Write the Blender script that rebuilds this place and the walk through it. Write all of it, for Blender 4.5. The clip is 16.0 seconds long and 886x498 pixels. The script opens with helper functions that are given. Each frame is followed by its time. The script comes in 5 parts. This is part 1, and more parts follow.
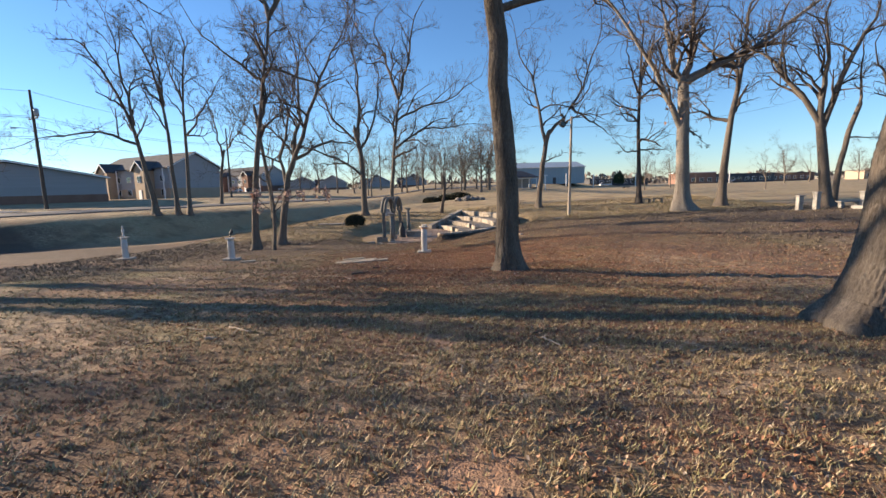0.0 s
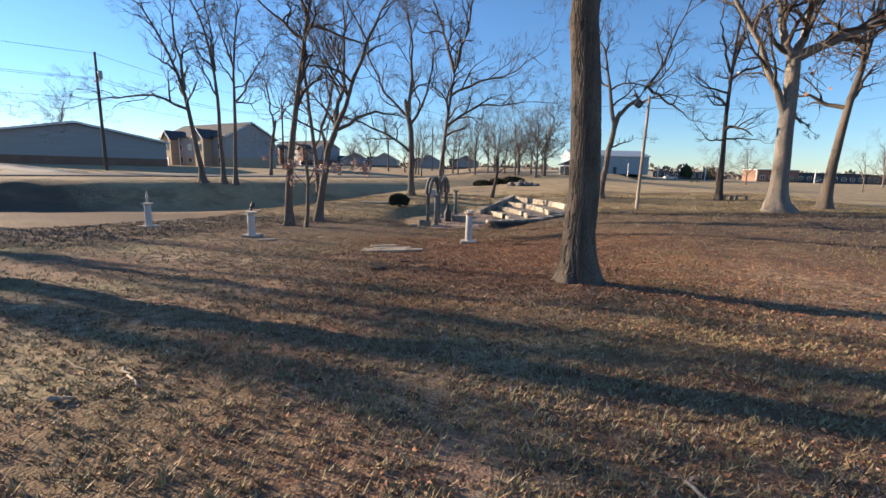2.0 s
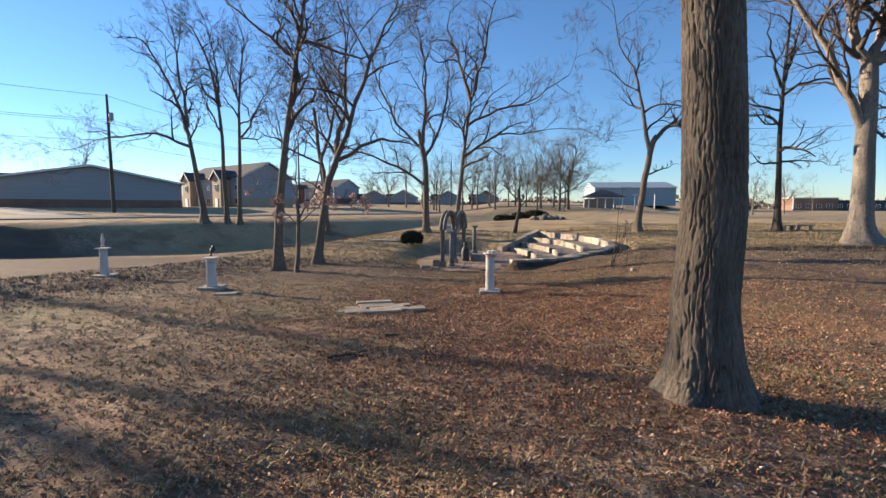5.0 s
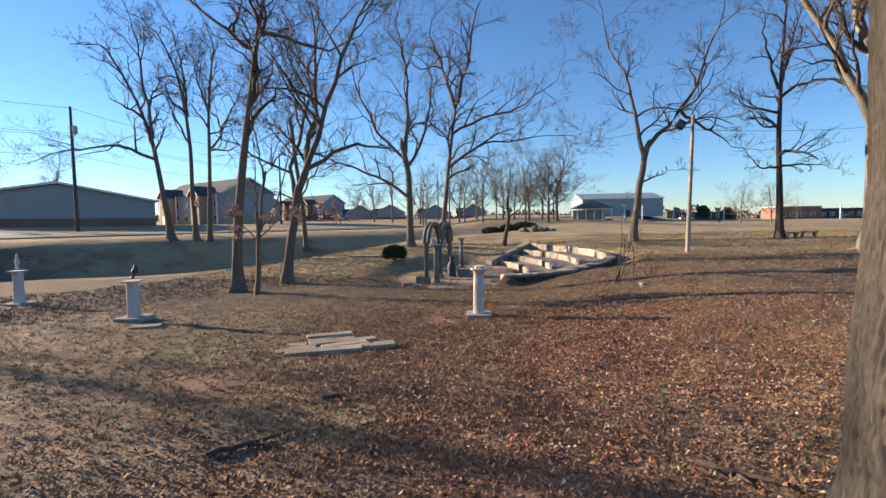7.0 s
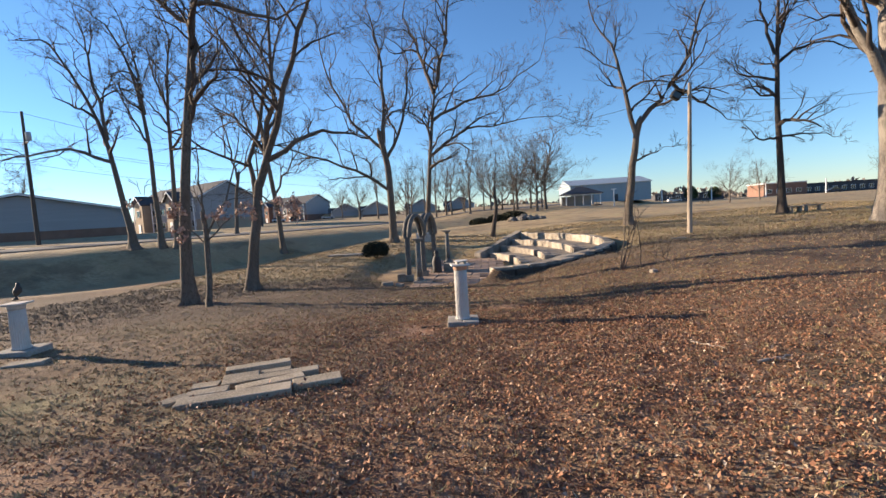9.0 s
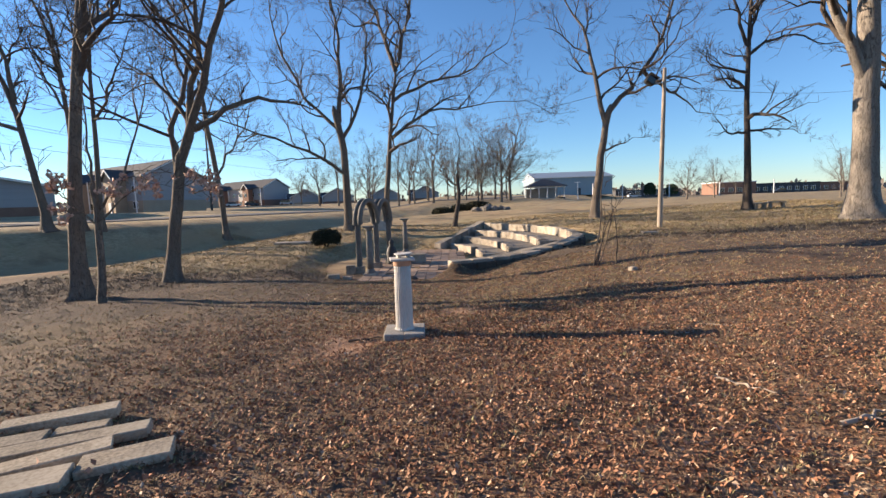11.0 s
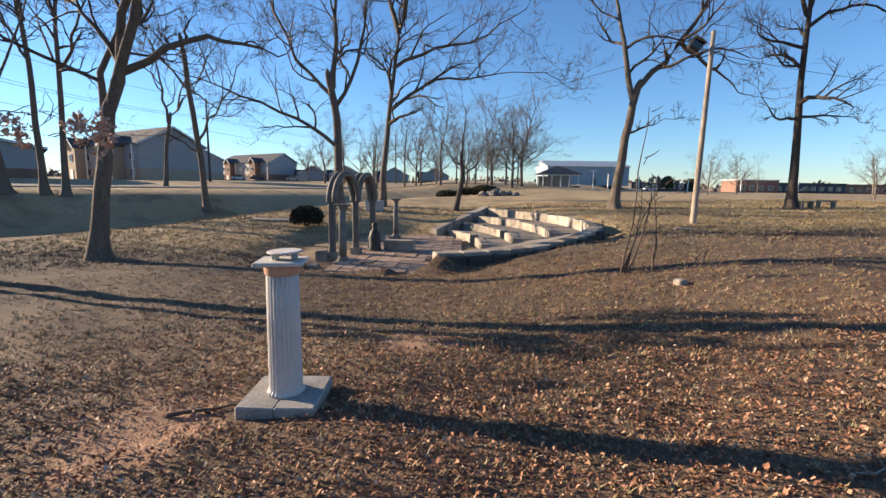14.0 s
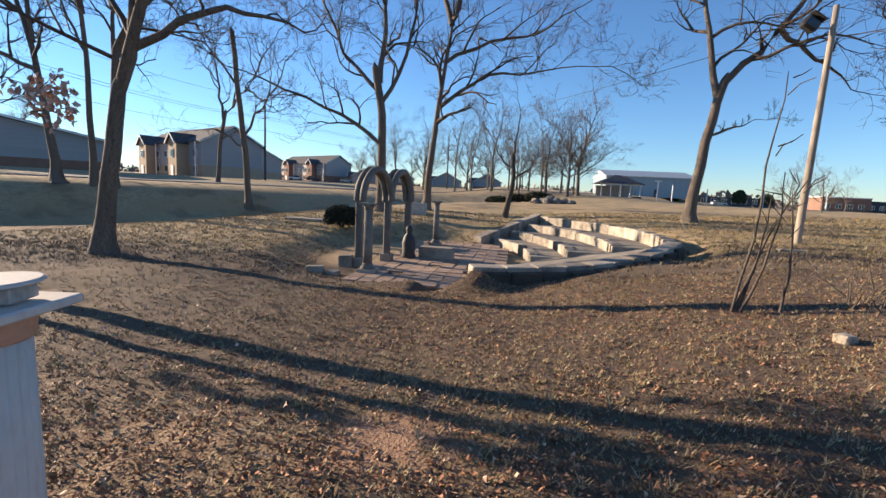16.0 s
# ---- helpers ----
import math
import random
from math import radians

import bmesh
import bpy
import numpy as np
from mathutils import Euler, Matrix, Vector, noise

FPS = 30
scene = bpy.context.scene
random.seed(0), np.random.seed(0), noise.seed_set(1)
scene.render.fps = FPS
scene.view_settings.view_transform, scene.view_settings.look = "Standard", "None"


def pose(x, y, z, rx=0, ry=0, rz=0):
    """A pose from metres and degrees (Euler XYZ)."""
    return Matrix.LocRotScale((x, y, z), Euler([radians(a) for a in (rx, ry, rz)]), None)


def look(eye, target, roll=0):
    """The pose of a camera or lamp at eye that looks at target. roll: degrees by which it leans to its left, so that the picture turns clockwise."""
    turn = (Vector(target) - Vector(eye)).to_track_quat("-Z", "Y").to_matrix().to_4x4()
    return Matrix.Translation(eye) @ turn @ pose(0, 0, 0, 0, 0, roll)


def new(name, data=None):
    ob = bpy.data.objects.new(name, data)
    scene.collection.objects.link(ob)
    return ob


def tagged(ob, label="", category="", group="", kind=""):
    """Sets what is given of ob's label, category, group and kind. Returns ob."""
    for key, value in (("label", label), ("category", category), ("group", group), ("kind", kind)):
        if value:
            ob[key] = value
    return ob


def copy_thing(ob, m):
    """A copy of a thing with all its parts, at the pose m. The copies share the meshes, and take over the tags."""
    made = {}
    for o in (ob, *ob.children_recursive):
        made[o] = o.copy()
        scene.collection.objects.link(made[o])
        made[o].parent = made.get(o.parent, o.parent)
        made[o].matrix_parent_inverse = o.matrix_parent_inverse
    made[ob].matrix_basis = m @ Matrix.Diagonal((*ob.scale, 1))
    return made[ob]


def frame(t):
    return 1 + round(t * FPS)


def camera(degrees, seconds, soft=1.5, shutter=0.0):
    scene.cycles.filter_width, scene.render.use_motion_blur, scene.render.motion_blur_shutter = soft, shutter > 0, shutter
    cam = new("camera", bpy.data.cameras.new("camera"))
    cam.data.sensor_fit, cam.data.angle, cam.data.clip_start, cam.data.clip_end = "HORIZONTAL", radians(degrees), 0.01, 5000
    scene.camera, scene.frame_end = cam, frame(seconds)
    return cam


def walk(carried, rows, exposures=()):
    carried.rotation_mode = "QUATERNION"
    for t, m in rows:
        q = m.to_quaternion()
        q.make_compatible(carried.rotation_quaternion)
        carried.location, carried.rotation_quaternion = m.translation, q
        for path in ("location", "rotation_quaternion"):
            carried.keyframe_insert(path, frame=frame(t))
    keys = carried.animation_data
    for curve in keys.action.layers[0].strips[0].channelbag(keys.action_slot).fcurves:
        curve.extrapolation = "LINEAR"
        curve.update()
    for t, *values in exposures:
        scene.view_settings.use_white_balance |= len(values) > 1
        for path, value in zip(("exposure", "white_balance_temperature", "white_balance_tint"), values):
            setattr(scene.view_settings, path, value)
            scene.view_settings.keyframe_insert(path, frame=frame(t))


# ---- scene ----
cam = camera(89.6, 16.0)
METRES, EYE, TILT, LEAN, TURN = 19.5, 1.5, -4.2, -2.2, 0.0
ROWS = [
    (0.0, 0.0, 0.0, 0.0, -0.24, -3.68, 3.78),
    (0.5, 0.0013, 0.0365, 0.0006, 2.99, -5.37, 3.03),
    (1.0, 0.001, 0.0739, 0.0011, 4.96, -4.73, 1.68),
    (1.5, 0.0007, 0.1112, 0.0018, 5.6, -4.8, 1.28),
    (2.0, 0.0016, 0.15, 0.0036, 6.14, -5.63, 0.23),
    (2.5, 0.0019, 0.1861, 0.0059, 6.21, -7.41, 0.2),
    (3.0, 0.0029, 0.2193, 0.0087, 6.08, -6.47, 0.07),
    (3.5, -0.0014, 0.2534, 0.0091, 5.95, -5.22, 1.99),
    (4.0, -0.005, 0.2887, 0.0089, 8.94, -3.46, 0.98),
    (6.5, -0.0113, 0.4447, 0.0082, 7.82, 0.5, 2.3),
    (7.0, -0.013, 0.4751, 0.0077, 7.33, 0.83, 2.31),
    (7.5, -0.0128, 0.5045, 0.0079, 7.25, 1.0, 2.45),
    (8.0, -0.0117, 0.5329, 0.0073, 6.75, 0.89, 4.15),
    (8.5, -0.0089, 0.5616, 0.0071, 6.72, 0.48, 4.11),
    (9.0, -0.0083, 0.589, 0.0057, 6.1, 0.03, 5.31),
    (9.5, -0.0038, 0.6171, 0.0053, 5.81, -0.64, 5.34),
    (10.0, -0.0023, 0.6429, 0.0048, 2.5, -0.92, 4.08),
    (12.5, 0.0146, 0.784, 0.0022, 0.81, -3.3, 3.69),
    (13.0, 0.0209, 0.81, 0.0024, 1.71, -3.59, 1.52),
    (13.5, 0.0283, 0.8387, 0.0036, 2.6, -3.65, 0.48),
    (14.0, 0.0344, 0.8695, 0.0035, 2.75, -3.57, 1.13),
    (14.5, 0.0392, 0.9015, 0.003, 4.76, -3.35, 0.05),
    (15.0, 0.0384, 0.9324, 0.0021, 6.18, -3.22, 0.61),
    (15.5, 0.0409, 0.9659, 0.0021, 8.07, -2.92, -0.75),
    (16.0, 0.0417, 0.994, 0.0025, 9.25, -2.77, -1.29),
]
walk(cam, [(t, pose(0, 0, EYE, TILT, LEAN, TURN) @ pose(METRES * x, METRES * y, METRES * z, 90 + pitch, roll, yaw)) for t, x, y, z, yaw, pitch, roll in ROWS], [(0.0, 1.5, 6200.0, 12.0), (16.0, 1.5, 6200.0, 12.0)])

# ---- light ----
SUN_ELEVATION, SUN_TURN = 13.5, 285.5
world = bpy.data.worlds.new("sky")
scene.world = world
world.use_nodes = True
wn, wl = world.node_tree.nodes, world.node_tree.links
sky = wn.new("ShaderNodeTexSky")
sky.sky_type, sky.sun_disc = "NISHITA", False
sky.sun_elevation, sky.sun_rotation = radians(SUN_ELEVATION), radians(SUN_TURN)
sky.air_density, sky.dust_density, sky.ozone_density = 1.0, 0.0, 4.8
wl.new(sky.outputs[0], wn["Background"].inputs[0])
wn["Background"].inputs[1].default_value = 0.075
lamp = bpy.data.lights.new("sun", "SUN")
lamp.energy, lamp.angle, lamp.color = 5.0, radians(0.5), (1.0, 0.78, 0.54)
sun = new("sun", lamp)
to_sun = Vector((math.sin(radians(SUN_TURN)) * math.cos(radians(SUN_ELEVATION)), math.cos(radians(SUN_TURN)) * math.cos(radians(SUN_ELEVATION)), math.sin(radians(SUN_ELEVATION))))
sun.matrix_world = look(to_sun * 80, (0, 0, 0))


# ---- materials ----
BARE_SPOTS = ((-1.6, 20.0, 0.42), (0.1, 22.1, 0.40), (0.1, 2.4, 0.30), (-0.1, 5.4, 0.28), (-1.6, 19.7, 0.40))


def material(name, stops, rough=0.9, scale=6.0, fine=60.0, bump=0.4, depth=0.02, stretch=(1, 1, 1), island=0.0, metal=0.0, per_object=0.0, detail=6.0):
    """Noise of two sizes through a ramp of colours, with relief; island and per_object vary the brightness of loose pieces."""
    m = bpy.data.materials.new(name)
    m.use_nodes = True
    n, l = m.node_tree.nodes, m.node_tree.links
    b = n["Principled BSDF"]
    b.inputs["Roughness"].default_value, b.inputs["Metallic"].default_value = rough, metal
    b.inputs["Specular IOR Level"].default_value = 0.25
    co, mp = n.new("ShaderNodeTexCoord"), n.new("ShaderNodeMapping")
    mp.inputs["Scale"].default_value = stretch
    l.new(co.outputs["Object"], mp.inputs[0])
    big, small = n.new("ShaderNodeTexNoise"), n.new("ShaderNodeTexNoise")
    for t, s in ((big, scale), (small, fine)):
        t.inputs["Scale"].default_value, t.inputs["Detail"].default_value = s, detail
        l.new(mp.outputs[0], t.inputs[0])
    mix = n.new("ShaderNodeMath")
    mix.operation = "MULTIPLY_ADD"
    mix.inputs[1].default_value = 0.5
    half = n.new("ShaderNodeMath")
    half.operation = "MULTIPLY"
    half.inputs[1].default_value = 0.5
    l.new(small.outputs[0], half.inputs[0])
    l.new(big.outputs[0], mix.inputs[0])
    l.new(half.outputs[0], mix.inputs[2])
    ramp = n.new("ShaderNodeValToRGB")
    e = ramp.color_ramp.elements
    while len(e) < len(stops):
        e.new(0.5)
    for k, (at, c) in enumerate(stops):
        e[k].position, e[k].color = at, (*c, 1)
    l.new(mix.outputs[0], ramp.inputs[0])
    out = ramp.outputs[0]
    if island or per_object:
        src = n.new("ShaderNodeNewGeometry").outputs["Random Per Island"] if island else n.new("ShaderNodeObjectInfo").outputs["Random"]
        amount = island or per_object
        rng_map = n.new("ShaderNodeMapRange")
        rng_map.inputs[3].default_value, rng_map.inputs[4].default_value = 1 - amount, 1 + amount
        l.new(src, rng_map.inputs[0])
        hsv = n.new("ShaderNodeHueSaturation")
        l.new(rng_map.outputs[0], hsv.inputs["Value"])
        l.new(out, hsv.inputs["Color"])
        out = hsv.outputs[0]
    l.new(out, b.inputs["Base Color"])
    if bump:
        bp = n.new("ShaderNodeBump")
        bp.inputs["Strength"].default_value, bp.inputs["Distance"].default_value = bump, depth
        l.new(mix.outputs[0], bp.inputs["Height"])
        l.new(bp.outputs[0], b.inputs["Normal"])
    return m


def island_ramp(name, stops, rough=0.8):
    """Each loose piece takes its own colour from the ramp."""
    m = bpy.data.materials.new(name)
    m.use_nodes = True
    n, l = m.node_tree.nodes, m.node_tree.links
    b = n["Principled BSDF"]
    b.inputs["Roughness"].default_value = rough
    b.inputs["Specular IOR Level"].default_value = 0.3
    geo, ramp = n.new("ShaderNodeNewGeometry"), n.new("ShaderNodeValToRGB")
    e = ramp.color_ramp.elements
    while len(e) < len(stops):
        e.new(0.5)
    for k, (at, c) in enumerate(stops):
        e[k].position, e[k].color = at, (*c, 1)
    l.new(geo.outputs["Random Per Island"], ramp.inputs[0])
    l.new(ramp.outputs[0], b.inputs["Base Color"])
    return m


def bark_material(name, dark, mid, light, size=1.0):
    """Furrowed bark: plates stretched along the trunk, with dark fissures between them."""
    m = material(name, [(0.3, mid), (0.5, tuple((a + b) / 2 for a, b in zip(mid, light))), (0.7, light)], 0.95, 1.5 / size, 30 / size, 0.6, 0.012, (1, 1, 0.25))
    n, l = m.node_tree.nodes, m.node_tree.links
    b = n["Principled BSDF"]
    mp = [x for x in n if x.type == "MAPPING"][0]
    warp, add = n.new("ShaderNodeTexNoise"), n.new("ShaderNodeMix")
    warp.inputs["Scale"].default_value, warp.inputs["Detail"].default_value = 7 / size, 3
    l.new(mp.outputs[0], warp.inputs[0])
    add.data_type = "RGBA"
    add.inputs[0].default_value = 0.12 * size
    l.new(mp.outputs[0], add.inputs[6])
    l.new(warp.outputs["Color"], add.inputs[7])
    seam, off, mag, edge = n.new("ShaderNodeTexNoise"), n.new("ShaderNodeMath"), n.new("ShaderNodeMath"), n.new("ShaderNodeMapRange")
    seam.inputs["Scale"].default_value, seam.inputs["Detail"].default_value, seam.inputs["Distortion"].default_value = 22 / size, 3, 0.5
    l.new(add.outputs[2], seam.inputs["Vector"])
    off.operation, mag.operation = "SUBTRACT", "ABSOLUTE"
    off.inputs[1].default_value = 0.5
    l.new(seam.outputs[0], off.inputs[0])
    l.new(off.outputs[0], mag.inputs[0])
    edge.inputs[1].default_value, edge.inputs[2].default_value = 0.0, 0.04
    l.new(mag.outputs[0], edge.inputs[0])
    mx = n.new("ShaderNodeMix")
    mx.data_type = "RGBA"
    mx.inputs[6].default_value = (*[0.45 * a + 0.55 * b for a, b in zip(dark, mid)], 1)
    l.new(edge.outputs[0], mx.inputs[0])
    l.new(b.inputs["Base Color"].links[0].from_socket, mx.inputs[7])
    l.new(mx.outputs[2], b.inputs["Base Color"])
    bp = n.new("ShaderNodeBump")
    bp.inputs["Strength"].default_value, bp.inputs["Distance"].default_value = 0.9, 0.02 * size
    old = [x for x in n if x.type == "BUMP"][0]
    l.new(edge.outputs[0], bp.inputs["Height"])
    l.new(old.outputs[0], bp.inputs["Normal"])
    l.new(bp.outputs[0], b.inputs["Normal"])
    return m


def ground_material():
    """Winter turf: dead grass, thin green patches, leaf litter and bare red soil."""
    m = material("turf", [(0.4, (0.07, 0.043, 0.028)), (0.47, (0.21, 0.14, 0.085)), (0.54, (0.35, 0.245, 0.145)), (0.61, (0.46, 0.35, 0.22))], 0.95, 5.0, 42.0, 0.9, 0.06)
    n, l = m.node_tree.nodes, m.node_tree.links
    b = n["Principled BSDF"]
    base = b.inputs["Base Color"].links[0].from_socket
    co = [x for x in n if x.type == "TEX_COORD"][0].outputs["Object"]

    def patch(scale, lo, hi, seed, detail=4.0):
        t, r, mp = n.new("ShaderNodeTexNoise"), n.new("ShaderNodeMapRange"), n.new("ShaderNodeMapping")
        mp.inputs["Location"].default_value = (seed, seed * 0.7, 0)
        t.inputs["Scale"].default_value, t.inputs["Detail"].default_value = scale, detail
        r.inputs[1].default_value, r.inputs[2].default_value = lo, hi
        l.new(co, mp.inputs[0])
        l.new(mp.outputs[0], t.inputs[0])
        l.new(t.outputs[0], r.inputs[0])
        return r.outputs[0]

    def blend(mask, colour, amount, low):
        mul, mx = n.new("ShaderNodeMath"), n.new("ShaderNodeMix")
        mul.operation = "MULTIPLY"
        mul.inputs[1].default_value = amount
        l.new(mask, mul.inputs[0])
        mx.data_type = "RGBA"
        l.new(mul.outputs[0], mx.inputs[0])
        l.new(low, mx.inputs[6])
        mx.inputs[7].default_value = (*colour, 1)
        return mx.outputs[2]

    c = blend(patch(0.22, 0.48, 0.62, 3.0), (0.16, 0.165, 0.06), 0.55, base)
    c = blend(patch(0.3, 0.43, 0.58, 21.0), (0.2, 0.1, 0.058), 0.65, c)
    c = blend(patch(0.45, 0.63, 0.7, 55.0), (0.36, 0.22, 0.14), 0.5, c)
    c = blend(patch(1.4, 0.6, 0.7, 8.0), (0.08, 0.06, 0.045), 0.5, c)
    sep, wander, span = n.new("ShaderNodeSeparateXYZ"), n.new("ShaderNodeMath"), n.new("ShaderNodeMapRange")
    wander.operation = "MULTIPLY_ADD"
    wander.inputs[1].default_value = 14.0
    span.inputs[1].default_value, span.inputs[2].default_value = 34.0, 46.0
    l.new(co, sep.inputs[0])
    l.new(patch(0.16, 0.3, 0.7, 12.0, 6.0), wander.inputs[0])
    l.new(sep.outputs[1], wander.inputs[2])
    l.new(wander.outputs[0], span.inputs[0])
    c = blend(span.outputs[0], (0.47, 0.37, 0.205), 0.55, c)
    c = blend(patch(0.5, 0.5, 0.62, 31.0, 7.0), (0.13, 0.095, 0.055), 0.5, c)
    # leaf-litter band; tree shade on the middle ground is put into its brown
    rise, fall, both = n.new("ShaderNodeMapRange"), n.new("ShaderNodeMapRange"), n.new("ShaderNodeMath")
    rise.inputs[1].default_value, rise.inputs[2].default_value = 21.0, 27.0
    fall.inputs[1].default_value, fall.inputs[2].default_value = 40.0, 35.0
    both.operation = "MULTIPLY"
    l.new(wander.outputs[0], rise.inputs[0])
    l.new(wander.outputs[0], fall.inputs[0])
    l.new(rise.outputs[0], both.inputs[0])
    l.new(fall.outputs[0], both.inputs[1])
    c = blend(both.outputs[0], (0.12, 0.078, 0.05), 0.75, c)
    # dark soil around the seating, with the shade that lies there in its colour
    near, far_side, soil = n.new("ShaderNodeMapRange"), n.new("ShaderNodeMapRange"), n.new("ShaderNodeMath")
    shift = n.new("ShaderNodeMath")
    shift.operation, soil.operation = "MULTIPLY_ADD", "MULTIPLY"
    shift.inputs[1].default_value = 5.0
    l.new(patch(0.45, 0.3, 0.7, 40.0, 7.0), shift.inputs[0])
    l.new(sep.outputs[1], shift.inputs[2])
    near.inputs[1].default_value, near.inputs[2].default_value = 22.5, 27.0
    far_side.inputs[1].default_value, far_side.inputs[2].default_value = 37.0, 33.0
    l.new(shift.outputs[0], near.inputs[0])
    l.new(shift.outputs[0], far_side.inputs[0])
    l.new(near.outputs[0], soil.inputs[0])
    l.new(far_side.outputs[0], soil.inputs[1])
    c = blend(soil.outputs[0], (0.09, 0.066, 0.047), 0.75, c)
    wob = n.new("ShaderNodeTexNoise")
    wob.inputs["Scale"].default_value, wob.inputs["Detail"].default_value = 3.5, 4
    l.new(co, wob.inputs[0])
    for sx, sy, sr in BARE_SPOTS:
        flat, dist, add, rng_map = n.new("ShaderNodeVectorMath"), n.new("ShaderNodeVectorMath"), n.new("ShaderNodeMath"), n.new("ShaderNodeMapRange")
        flat.operation, dist.operation, add.operation = "MULTIPLY", "DISTANCE", "MULTIPLY_ADD"
        flat.inputs[1].default_value = (1, 1, 0)
        dist.inputs[1].default_value = (sx, sy, 0)
        l.new(co, flat.inputs[0])
        l.new(flat.outputs[0], dist.inputs[0])
        l.new(wob.outputs[0], add.inputs[0])
        add.inputs[1].default_value = -1.3
        l.new(dist.outputs["Value"], add.inputs[2])
        rng_map.inputs[1].default_value, rng_map.inputs[2].default_value = sr - 0.45, sr - 0.8
        l.new(add.outputs[0], rng_map.inputs[0])
        c = blend(rng_map.outputs[0], (0.36, 0.215, 0.135), 0.7, c)
    l.new(c, b.inputs["Base Color"])
    return m


def glass_material(name, colour=(0.02, 0.025, 0.03)):
    m = bpy.data.materials.new(name)
    m.use_nodes = True
    b = m.node_tree.nodes["Principled BSDF"]
    b.inputs["Base Color"].default_value, b.inputs["Roughness"].default_value = (*colour, 1), 0.06
    b.inputs["Specular IOR Level"].default_value = 0.6
    return m


M_TURF = ground_material()
M_ROAD = material("asphalt", [(0.35, (0.075, 0.073, 0.07)), (0.65, (0.13, 0.125, 0.12))], 0.9, 0.6, 80, 0.3, 0.01)
M_DRIVE = material("gravel_drive", [(0.35, (0.2, 0.19, 0.17)), (0.65, (0.34, 0.32, 0.28))], 0.95, 0.8, 60, 0.4, 0.02)
M_BARK = bark_material("oak_bark", (0.035, 0.027, 0.021), (0.115, 0.092, 0.073), (0.22, 0.185, 0.15))
M_BARK_PALE = bark_material("pale_bark", (0.07, 0.058, 0.046), (0.19, 0.162, 0.132), (0.33, 0.29, 0.245), 1.4)
M_BARK_NEAR = material("furrowed_bark", [(0.3, (0.05, 0.04, 0.032)), (0.5, (0.115, 0.094, 0.074)), (0.7, (0.2, 0.168, 0.135))], 0.95, 5, 60, 0.8, 0.014, (1, 1, 0.2))
M_BARK_DARK = bark_material("dark_bark", (0.025, 0.02, 0.017), (0.07, 0.056, 0.046), (0.12, 0.1, 0.085))
M_TWIG = material("twig_bark", [(0.35, (0.05, 0.039, 0.031)), (0.65, (0.125, 0.1, 0.082))], 0.9, 3, 30, 0)
M_TWIG_FAR = material("far_twigs", [(0.35, (0.07, 0.055, 0.045)), (0.65, (0.14, 0.115, 0.095))], 0.9, 1, 8, 0)
M_STONE = material("weathered_limestone", [(0.36, (0.14, 0.115, 0.088)), (0.48, (0.28, 0.24, 0.19)), (0.62, (0.39, 0.345, 0.28))], 0.92, 2.2, 26, 0.7, 0.03, per_object=0.2)
M_PLANK = material("tan_cut_stone", [(0.38, (0.2, 0.165, 0.12)), (0.5, (0.34, 0.285, 0.21)), (0.62, (0.44, 0.375, 0.285))], 0.92, 3, 40, 0.5, 0.01, per_object=0.14)
# dark with soil, and with the outer face's shade put into the colour
M_SOILSHADE_STONE = material("soil_and_shade_stone", [(0.3, (0.04, 0.033, 0.027)), (0.5, (0.075, 0.062, 0.05)), (0.7, (0.13, 0.11, 0.09))], 0.95, 2.5, 30, 0.7, 0.03, per_object=0.2)
M_TREAD = material("gravel_tread", [(0.32, (0.13, 0.112, 0.09)), (0.52, (0.24, 0.21, 0.17)), (0.7, (0.32, 0.285, 0.235))], 0.95, 2.0, 50, 0.5, 0.02)
M_CONCRETE = material("concrete", [(0.3, (0.26, 0.25, 0.23)), (0.5, (0.38, 0.365, 0.335)), (0.7, (0.47, 0.45, 0.42))], 0.9, 4, 45, 0.4, 0.008, per_object=0.06)
M_SLAB = material("stained_concrete", [(0.3, (0.17, 0.157, 0.138)), (0.5, (0.3, 0.28, 0.248)), (0.7, (0.42, 0.395, 0.355))], 0.92, 3, 40, 0.5, 0.01)
M_CAST = material("cast_white_stone", [(0.25, (0.4, 0.37, 0.33)), (0.5, (0.52, 0.49, 0.45)), (0.75, (0.6, 0.57, 0.53))], 0.8, 3, 40, 0.2, 0.004, (1, 1, 0.3))
M_TERRA = material("terracotta_band", [(0.3, (0.41, 0.245, 0.165)), (0.7, (0.55, 0.36, 0.255))], 0.85, 6, 40, 0.2, 0.004)
M_GREYSTONE = material("grey_cast_stone", [(0.3, (0.1, 0.092, 0.082)), (0.5, (0.18, 0.165, 0.145)), (0.7, (0.26, 0.24, 0.21))], 0.9, 3, 35, 0.4, 0.01)
M_ARCH = material("painted_arch", [(0.3, (0.085, 0.078, 0.07)), (0.6, (0.16, 0.148, 0.132))], 0.7, 3, 35, 0.3, 0.01)
M_DARKMETAL = material("dark_bronze", [(0.3, (0.03, 0.03, 0.032)), (0.7, (0.07, 0.066, 0.062))], 0.55, 5, 40, 0.3, 0.01)
M_PAVER = material("tan_paver", [(0.3, (0.21, 0.145, 0.105)), (0.55, (0.35, 0.25, 0.18)), (0.75, (0.44, 0.33, 0.245))], 0.9, 3, 40, 0.4, 0.008, per_object=0.2)
M_POLE = material("weathered_pole", [(0.3, (0.2, 0.16, 0.12)), (0.5, (0.34, 0.28, 0.22)), (0.7, (0.44, 0.38, 0.31))], 0.9, 3, 40, 0.4, 0.01, (1, 1, 0.08))
